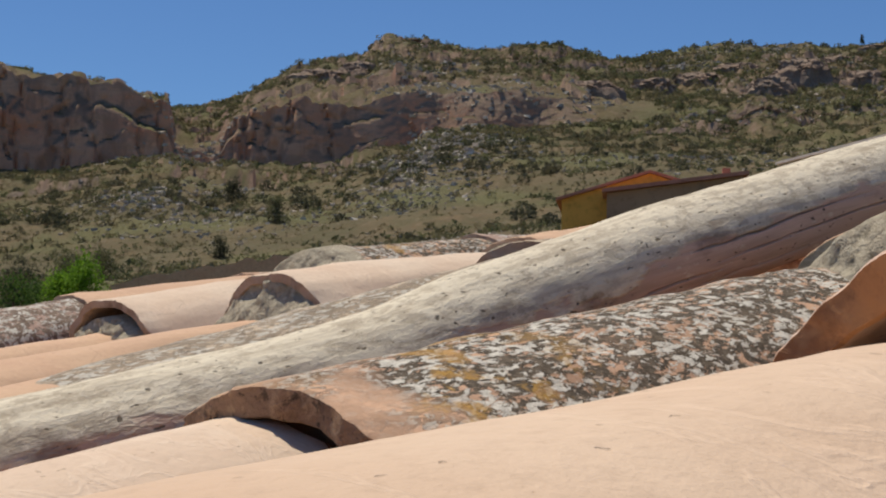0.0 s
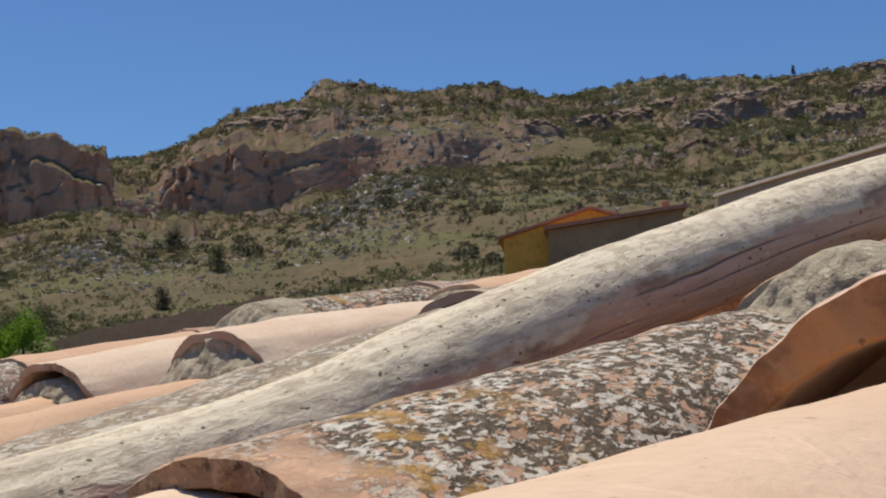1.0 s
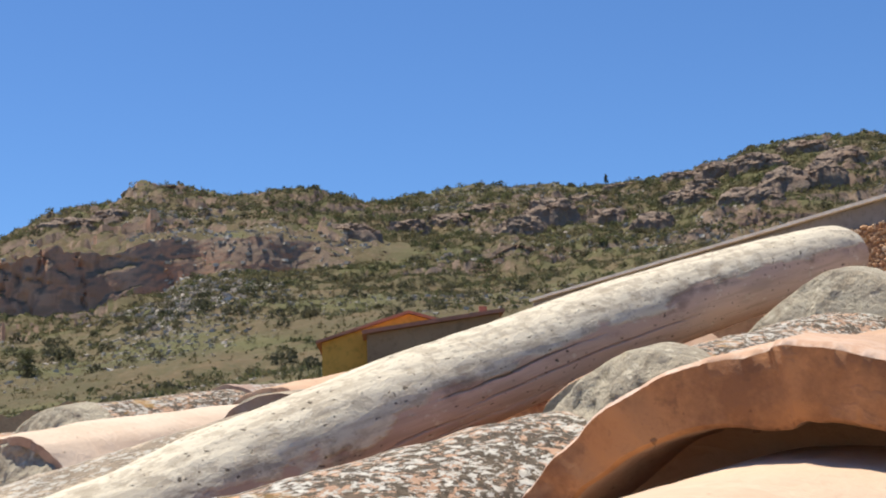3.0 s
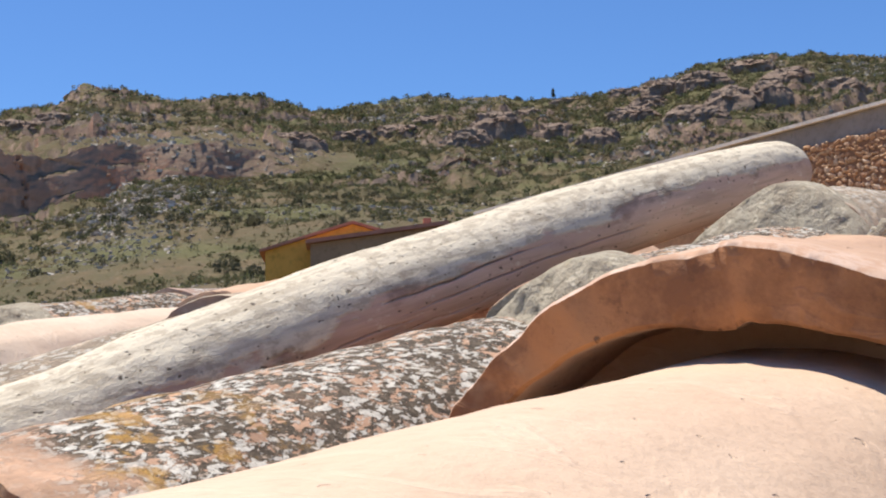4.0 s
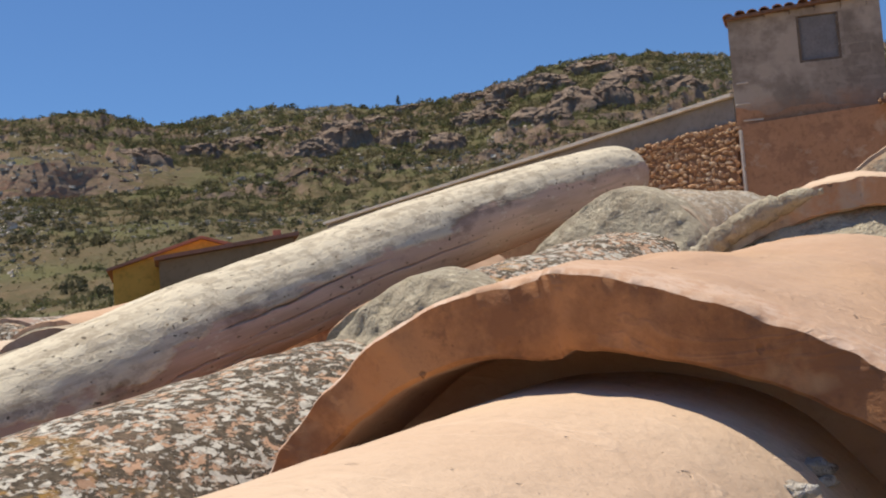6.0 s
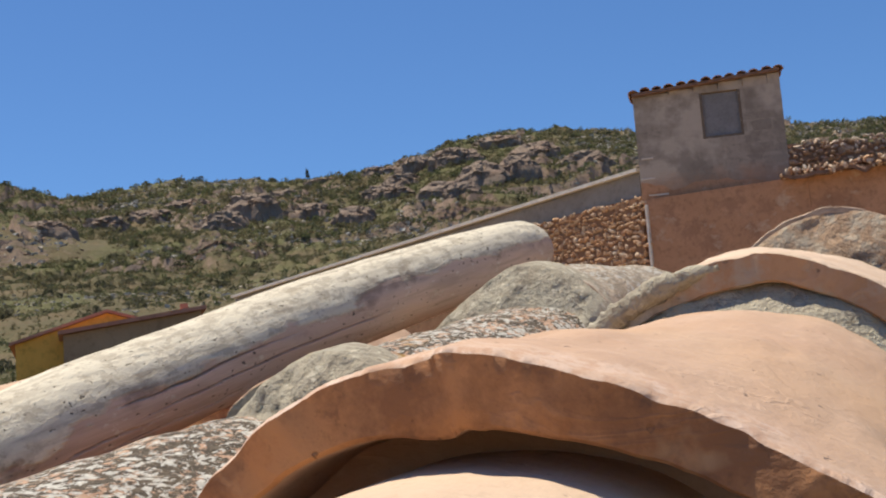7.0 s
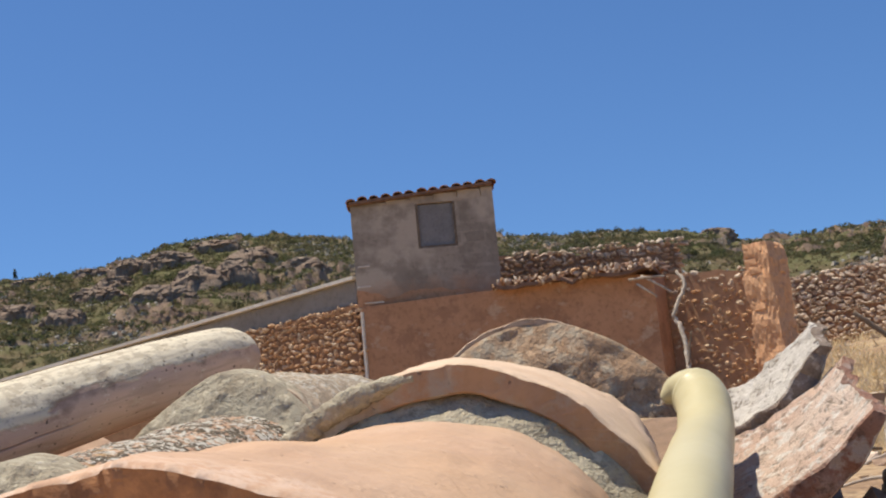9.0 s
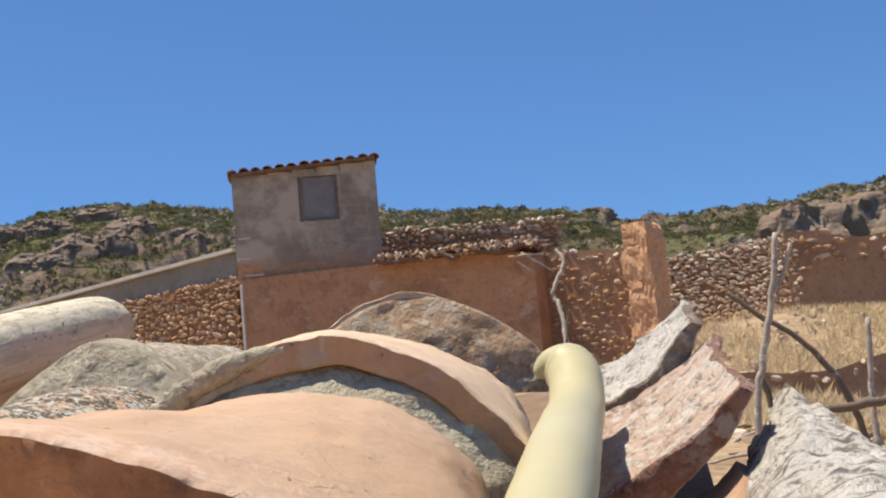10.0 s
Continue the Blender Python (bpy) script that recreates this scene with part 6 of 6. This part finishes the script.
def build_pillar():
    pillar = thing("brick_pillar", "broken orange adobe pillar left standing in the ruin", "pillar")
    g = random.Random(8)
    x0, x1 = at_bearing(-0.35, 8, 24.6).x, at_bearing(1.05, 8, 24.6).x
    z, top = EYE_Z + 1.6, EYE_Z + 24.6 * math.tan(radians(10.75))
    me = []
    for i in range(4):
        bm = bmesh.new()
        add_box(bm, (0.36, 0.30, 0.150), (0, 0, 0), 0, 0.022, 0.012)
        m = bpy.data.meshes.new("adobe_brick")
        bm.to_mesh(m)
        bm.free()
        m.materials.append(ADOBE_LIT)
        me.append(m)
    # worn core that binds the bricks
    bm = bmesh.new()
    bmesh.ops.create_cube(bm, size=1.0)
    bmesh.ops.subdivide_edges(bm, edges=list(bm.edges), cuts=40, use_grid_fill=True)
    for v in bm.verts:
        zz = z + (top - z + 0.02) * (v.co.z + 0.5)
        grow = max(0.0, (top - 1.6 - zz)) * 0.14
        w = (x1 - x0) * 0.80 + grow + 0.04 - 0.10 * max(0.0, 1 - (top - zz) / 0.25)
        p = Vector((x0 + 0.03 + w * (v.co.x + 0.5), 24.6 + 0.30 + 0.50 * v.co.y, zz))
        v.co = p + 0.06 * noise.noise_vector(p * 2.0) + 0.030 * noise.noise_vector(p * 6) + 0.022 * noise.noise_vector(p * 19)
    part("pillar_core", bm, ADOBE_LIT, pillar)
    mid = Vector(((x0 + x1) / 2, 24.9, 0))
    pillar.matrix_basis = Matrix.Translation(mid) @ Matrix.Rotation(radians(-32), 4, "Z") @ Matrix.Translation(-mid)
    row = 0
    while z < top:
        grow = max(0.0, (top - 1.6 - z)) * 0.14
        cut = 0.16 if z > top - 0.2 else 0.0
        w = (x1 - x0) * 0.80 + grow - cut
        n = 2 if z < top - 0.2 else 1
        for i in range(n):
            for j in range(2):
                if g.random() < 0.6:
                    continue
                p = x0 + 0.05 + w * (i + 0.5) / n + (0.05 if row % 2 else -0.02) * (1 if z < top - 0.3 else 0.3)
                place("adobe_brick", g.choice(me), pillar, Matrix.Translation((p + g.uniform(-0.03, 0.03), 24.6 + 0.18 + j * 0.24 + g.uniform(-0.01, 0.01), z + 0.075)) @ Matrix.Rotation(g.uniform(-0.06, 0.06), 4, "Z") @ Matrix.Diagonal((w / n / 0.36 * 0.97, 0.86, 0.95, 1)))
        z += 0.15
        row += 1


build_pillar()


def stick(label, points, r0, r1, mat, category="stick", seed=0):
    way = spline(points, 8)
    n = len(way)
    way = [p + Vector((float(fbm(i * 0.5, seed, 2, 2)), 0, float(fbm(i * 0.5, seed + 4, 3, 2)))) * r0 * 0.5 for i, p in enumerate(way)]
    rad = [r0 + (r1 - r0) * i / (n - 1) for i in range(n)]
    ob = place("stick", tube_mesh("stick", way, rad, mat, 9, 0.15, seed))
    return tagged(ob, label, category)


def build_sticks():
    B = at_bearing
    stick("crooked bleached branch leaning on the ruined wall", [B(-3.0, 5.4, 23.6), B(-3.04, 6.63, 23.8), B(-3.11, 7.8, 24.0), B(-3.28, 8.25, 24.1), B(-3.31, 8.54, 24.1), B(-2.93, 9.22, 24.2), B(-2.82, 9.68, 24.3), B(-3.02, 10.05, 24.4)], 0.042, 0.028, STICK_PALE, "branch", 1)
    stick("short dry side branch beside the crooked branch", [B(-3.02, 6.5, 23.75), B(-2.9, 7.2, 23.8), B(-2.77, 7.75, 23.8)], 0.022, 0.014, STICK_WOOD, "branch", 8)
    for i, (p, q) in enumerate((((-4.9, 9.95), (-3.5, 9.95)), ((-4.4, 10.05), (-3.3, 9.3)), ((-4.6, 9.75), (-3.9, 9.2)))):
        stick("bleached lath fallen from the caved-in roof", [B(*p, 24.75), B((p[0] + q[0]) / 2, (p[1] + q[1]) / 2 + 0.02, 24.7), B(*q, 24.75)], 0.022, 0.018, STICK_PALE, "lath", 50 + i)
    d = 6.0
    stick("upright weathered stick of a rough fence", [B(3.85, -1.0, d), B(3.95, 3.3, d), B(4.35, 5.2, d), B(4.95, 7.4, d), B(5.35, 9.75, d)], 0.017, 0.012, STICK_PALE, "stick", 2)
    stick("forked side shoot of the fence stick", [B(4.9, 7.3, d), B(5.5, 8.2, d), B(5.9, 9.2, d)], 0.010, 0.008, STICK_PALE, "stick", 3)
    stick("bent dark switch of a rough fence", [B(3.3, 7.7, d + 0.1), B(4.2, 6.9, d + 0.1), B(5.8, 5.6, d + 0.1), B(7.0, 3.9, d + 0.1), B(7.6, 2.0, d + 0.1), B(7.85, -0.5, d + 0.1), B(7.9, -1.2, d + 0.1)], 0.010, 0.017, STICK_WOOD, "stick", 4)
    stick("upright bleached stick of a rough fence", [B(8.15, -1.2, d + 0.05), B(8.05, 1.5, d + 0.05), B(8.05, 3.6, d + 0.05), B(8.3, 6.2, d + 0.05)], 0.015, 0.011, STICK_PALE, "stick", 5)
    stick("horizontal rail stick tied across the rough fence", [B(5.2, 2.75, d - 0.05), B(6.5, 2.95, d - 0.05), B(8.3, 3.1, d - 0.05), B(10.5, 3.2, d - 0.05)], 0.016, 0.020, STICK_WOOD, "rail", 6)
    stick("second upright stick of a rough fence", [B(4.5, -1.0, d + 0.08), B(4.45, 2.5, d + 0.08), B(4.1, 5.0, d + 0.08)], 0.016, 0.012, STICK_WOOD, "stick", 7)


build_sticks()


def build_grass():
    """Dry grass on the bank below the walls."""
    g = np.random.default_rng(12)
    az = g.uniform(1.5, 14, 9000)
    r = g.uniform(9, 26.5, 9000)
    p = on_hill(az, r)
    keep = fbm(p[:, 0] * 0.5, p[:, 1] * 0.5, 8, 3) + g.uniform(-0.4, 0.4, len(p)) > -0.02
    p = p[keep]
    n, k = len(p), 10
    base = p[:, None, :] + g.normal(size=(n, k, 3)) * np.array([0.12, 0.12, 0.0])
    h = (0.04 + 0.13 * g.random((n, k, 1)))
    tip = base + np.concatenate([g.normal(size=(n, k, 2)) * 0.07, h], 2)
    w = np.concatenate([g.normal(size=(n, k, 2)) * 0.009, np.zeros((n, k, 1))], 2)
    v = np.stack([base - w, base + w, tip], 2).reshape(-1, 3)
    tagged(place("dry_grass", mesh_from("dry_grass", v, np.arange(len(v)).reshape(-1, 3).tolist(), DRY_GRASS, False)), "dry yellow grass on the bank below the walls", "grass", kind="stuff")
    az = g.uniform(-2, 14, 700)
    r = g.uniform(7, 27, 700)
    p = on_hill(az, r)
    v, f = rock_cloud(p, 0.02 + 0.12 * g.random(700) ** 3, 3)
    tagged(place("loose_stones", mesh_from("loose_stones", v, f, RUBBLE_PALE, False)), "loose pale stones fallen from the walls", "stones", kind="stuff")


build_grass()


def build_bank_wall():
    w = thing("terrace_wall", "low crumbling red earth terrace wall below the dry grass", "wall")
    p, q = at_bearing(3.2, 4.4, 12.5), at_bearing(14.0, 4.6, 12.5)
    bm = bmesh.new()
    wall_slab(bm, (p.x, 12.5), (q.x, 12.5), EYE_Z + 0.2, p.z, q.z, 0.5, 0.09, 17, 40)
    part("wall_core", bm, EARTH, w)
    lay_stones(w, PALE_MESHES, (p.x, 12.48), (q.x, 12.48), p.z - 0.10, p.z + 0.02, q.z + 0.02, 0.09, 21, limit=26, fill=0.3)
    g = random.Random(5)
    for i in range(16):
        a, r = g.uniform(3.5, 11), g.uniform(6.5, 10)
        c = Vector(on_hill(np.array([a]), np.array([r]))[0]) + Vector((0, 0, 0.02))
        d = Vector((g.uniform(-1, 1), g.uniform(-0.6, 0.6), g.uniform(0.0, 0.15))) * g.uniform(0.15, 0.4)
        stick("dry fallen twig on the sandy bank", [c - d, c + Vector((0, 0, 0.03)), c + d], 0.012, 0.006, STICK_PALE if i % 2 else STICK_WOOD, "twig", 30 + i)


build_bank_wall()


# ---- hut, garden and trees on the valley floor ----
def build_hut():
    hut = thing("yellow_hut", "yellow rendered hut with a red tile roof and a lean-to", "house")
    a = radians(-37.0)
    fwd, right = Vector((math.sin(a), math.cos(a), 0)), Vector((math.cos(a), -math.sin(a), 0))
    o = fwd * 66.0
    turn = math.atan2(right.y, right.x)
    el = lambda e: EYE_Z + 66.0 * math.tan(radians(e))
    xl, xa, xr = -3.02, 0.86, 4.75
    eave, apex, low = el(6.16), el(7.17), el(4.0)
    P = lambda x, d, z: o + right * x + fwd * d + Vector((0, 0, z))
    bm = bmesh.new()
    f = [bm.verts.new(P(x, 0, z)) for x, z in ((xl, low), (xr, low), (xr, eave), (xa, apex), (xl, eave))]
    b = [bm.verts.new(P(x, 7, z)) for x, z in ((xl, low), (xr, low), (xr, eave), (xa, apex), (xl, eave))]
    bm.faces.new(f)
    bm.faces.new(b[::-1])
    for i in range(5):
        bm.faces.new((f[i], b[i], b[(i + 1) % 5], f[(i + 1) % 5]))
    part("wall", bm, YELLOW_WALL, hut)
    for s, (x0, z0) in enumerate(((xl - 0.25, eave - 0.07), (xr + 0.25, eave - 0.07))):
        bm = bmesh.new()
        q = [P(x0, -0.3, z0), P(xa, -0.3, apex), P(xa, 7.3, apex), P(x0, 7.3, z0)]
        lo = [bm.verts.new(p + Vector((0, 0, 0.01))) for p in q]
        hi = [bm.verts.new(p + Vector((0, 0, 0.13))) for p in q]
        bm.faces.new(lo)
        bm.faces.new(hi[::-1])
        for i in range(4):
            bm.faces.new((lo[i], hi[i], hi[(i + 1) % 4], lo[(i + 1) % 4]))
        part("roof", bm, HUT_ROOF, hut, "red tile roof slope")
    # lean-to in front
    z0, z1 = el(6.22) - 0.1, el(6.86) - 0.1
    x0, x1 = -0.98, 4.7
    bm = bmesh.new()
    f = [bm.verts.new(P(x, -3, z)) for x, z in ((x0, low), (x1, low), (x1, z1), (x0, z0))]
    b = [bm.verts.new(P(x, -0.01, z)) for x, z in ((x0, low), (x1, low), (x1, z1), (x0, z0))]
    bm.faces.new(f)
    bm.faces.new(b[::-1])
    for i in range(4):
        bm.faces.new((f[i], b[i], b[(i + 1) % 4], f[(i + 1) % 4]))
    part("lean_to", bm, TAN_WALL, hut, "tan rendered lean-to wall")
    bm = bmesh.new()
    q = [P(x0 - 0.2, -3.3, z0), P(x1 + 0.2, -3.3, z1 + 0.03), P(x1 + 0.2, 0, z1 + 0.10), P(x0 - 0.2, 0, z0 + 0.07)]
    lo = [bm.verts.new(p) for p in q]
    hi = [bm.verts.new(p + Vector((0, 0, 0.16))) for p in q]
    bm.faces.new(lo)
    bm.faces.new(hi[::-1])
    for i in range(4):
        bm.faces.new((lo[i], hi[i], hi[(i + 1) % 4], lo[(i + 1) % 4]))
    part("lean_to_roof", bm, HUT_ROOF, hut, "red tile lean-to roof")
    bm = bmesh.new()
    add_box(bm, (0.34, 0.34, 0.42), P(4.1, -1.2, z1 + 0.33), turn)
    part("chimney", bm, HUT_ROOF, hut)


build_hut()


def build_tree(name, label, category, base, height, width, leaf, seed, count=900, trunk=0.25, blade=0.07, group=""):
    """A tapered trunk, forked limbs and a loose crown."""
    g = np.random.default_rng(seed)
    tree = thing(name, label, category, group, base)
    way = [Vector((0, 0, -0.3)), Vector((0.04 * height * g.normal() * 0.3, 0, height * 0.3)), Vector((0, 0.02 * height, height * 0.75))]
    place("trunk", tube_mesh("trunk", spline(way, 4), [height * 0.035 * (1 - 0.08 * i) for i in range(9)], BRANCH, 8, 0.1, seed), tree)
    tips = []
    for i in range(7):
        a, z = g.uniform(0, 6.28), height * g.uniform(trunk, 0.7)
        tip = Vector((math.cos(a) * width * 0.38, math.sin(a) * width * 0.38, z + height * 0.16))
        place("limb", tube_mesh("limb", spline([(0, 0, z), tuple((Vector((0, 0, z)) + tip) / 2 + Vector((0, 0, 0.02))), tuple(tip)], 3), [height * 0.014 * (1 - 0.1 * k) for k in range(7)], BRANCH, 6, 0.1, seed + i), tree)
        tips.append(tip)
    k = g.integers(0, 22, count)
    lobes = np.stack([g.normal(size=22) * width * 0.24, g.normal(size=22) * width * 0.24, height * g.uniform(trunk, 0.92, 22)], 1)
    lobes[:, :2] *= (1.25 - lobes[:, 2:3] / height)
    c = lobes[k] + g.normal(size=(count, 3)) * width * 0.115
    s = height * blade * (0.5 + g.random((count, 1, 1)))
    t = g.normal(size=(count, 3, 3))
    v = (c[:, None, :] + t / np.linalg.norm(t, axis=2, keepdims=True) * s).reshape(-1, 3)
    place("crown", mesh_from("crown", v, np.arange(len(v)).reshape(-1, 3).tolist(), leaf, False), tree)
    return tree


def build_trees():
    one = lambda az, r: on_hill(np.array([az]), np.array([r]))[0]
    build_tree("tree", "dark green juniper standing alone on the slope", "tree", one(-52.27, 190.0), 3.3, 2.9, TREE_LEAF, 3, 2600, 0.03, 0.042)
    build_tree("tree", "olive-green rounded tree on the slope", "tree", one(-50.6, 157.0), 2.7, 2.8, SCRUB, 4, 2600, 0.03, 0.042)
    build_tree("tree", "small dark tree at the foot of the slope", "tree", one(-52.7, 124.0), 1.9, 1.8, TREE_LEAF, 5, 2200, 0.03, 0.045)
    build_tree("tree", "slim dark tree on the skyline ridge", "tree", one(-28.38, 420.0), 3.2, 1.2, TREE_LEAF, 6, 900, 0.03, 0.05)
    for i, (az, r, h, w, leaf) in enumerate(((-57.75, 58, 1.75, 2.0, BRIGHT_LEAF), (-58.6, 58.5, 1.5, 1.7, BRIGHT_LEAF), (-60.2, 60, 1.75, 2.6, GARDEN_LEAF), (-61.9, 58, 1.6, 2.4, GARDEN_LEAF), (-59.3, 62, 1.1, 1.6, GARDEN_LEAF), (-58.3, 84, 2.0, 2.6, SCRUB), (-60.0, 88, 2.2, 3.0, TREE_LEAF), (-57.0, 92, 1.6, 2.4, SCRUB))):
        build_tree("bush", "bright green leafy bush in the valley" if leaf is BRIGHT_LEAF else "dark green bush in the valley", "bush", one(az, float(r)), h, w, leaf, 20 + i, 2800, 0.06, 0.042, "valley bushes")


build_trees()


def build_terrace():
    """The low field wall beyond the roof."""
    w = thing("field_wall", "low reddish earth field wall in the valley", "wall")
    p, q = at_bearing(-56.8, 2.55, 34.0), at_bearing(-48.5, 4.2, 40.0)
    bm = bmesh.new()
    wall_slab(bm, (p.x, p.y), (q.x, q.y), EYE_Z - 1.0, p.z, q.z, 0.5, 0.25, 3, 40)
    # the lit adobe colour offsets the shade on this face
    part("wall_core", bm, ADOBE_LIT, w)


build_terrace()
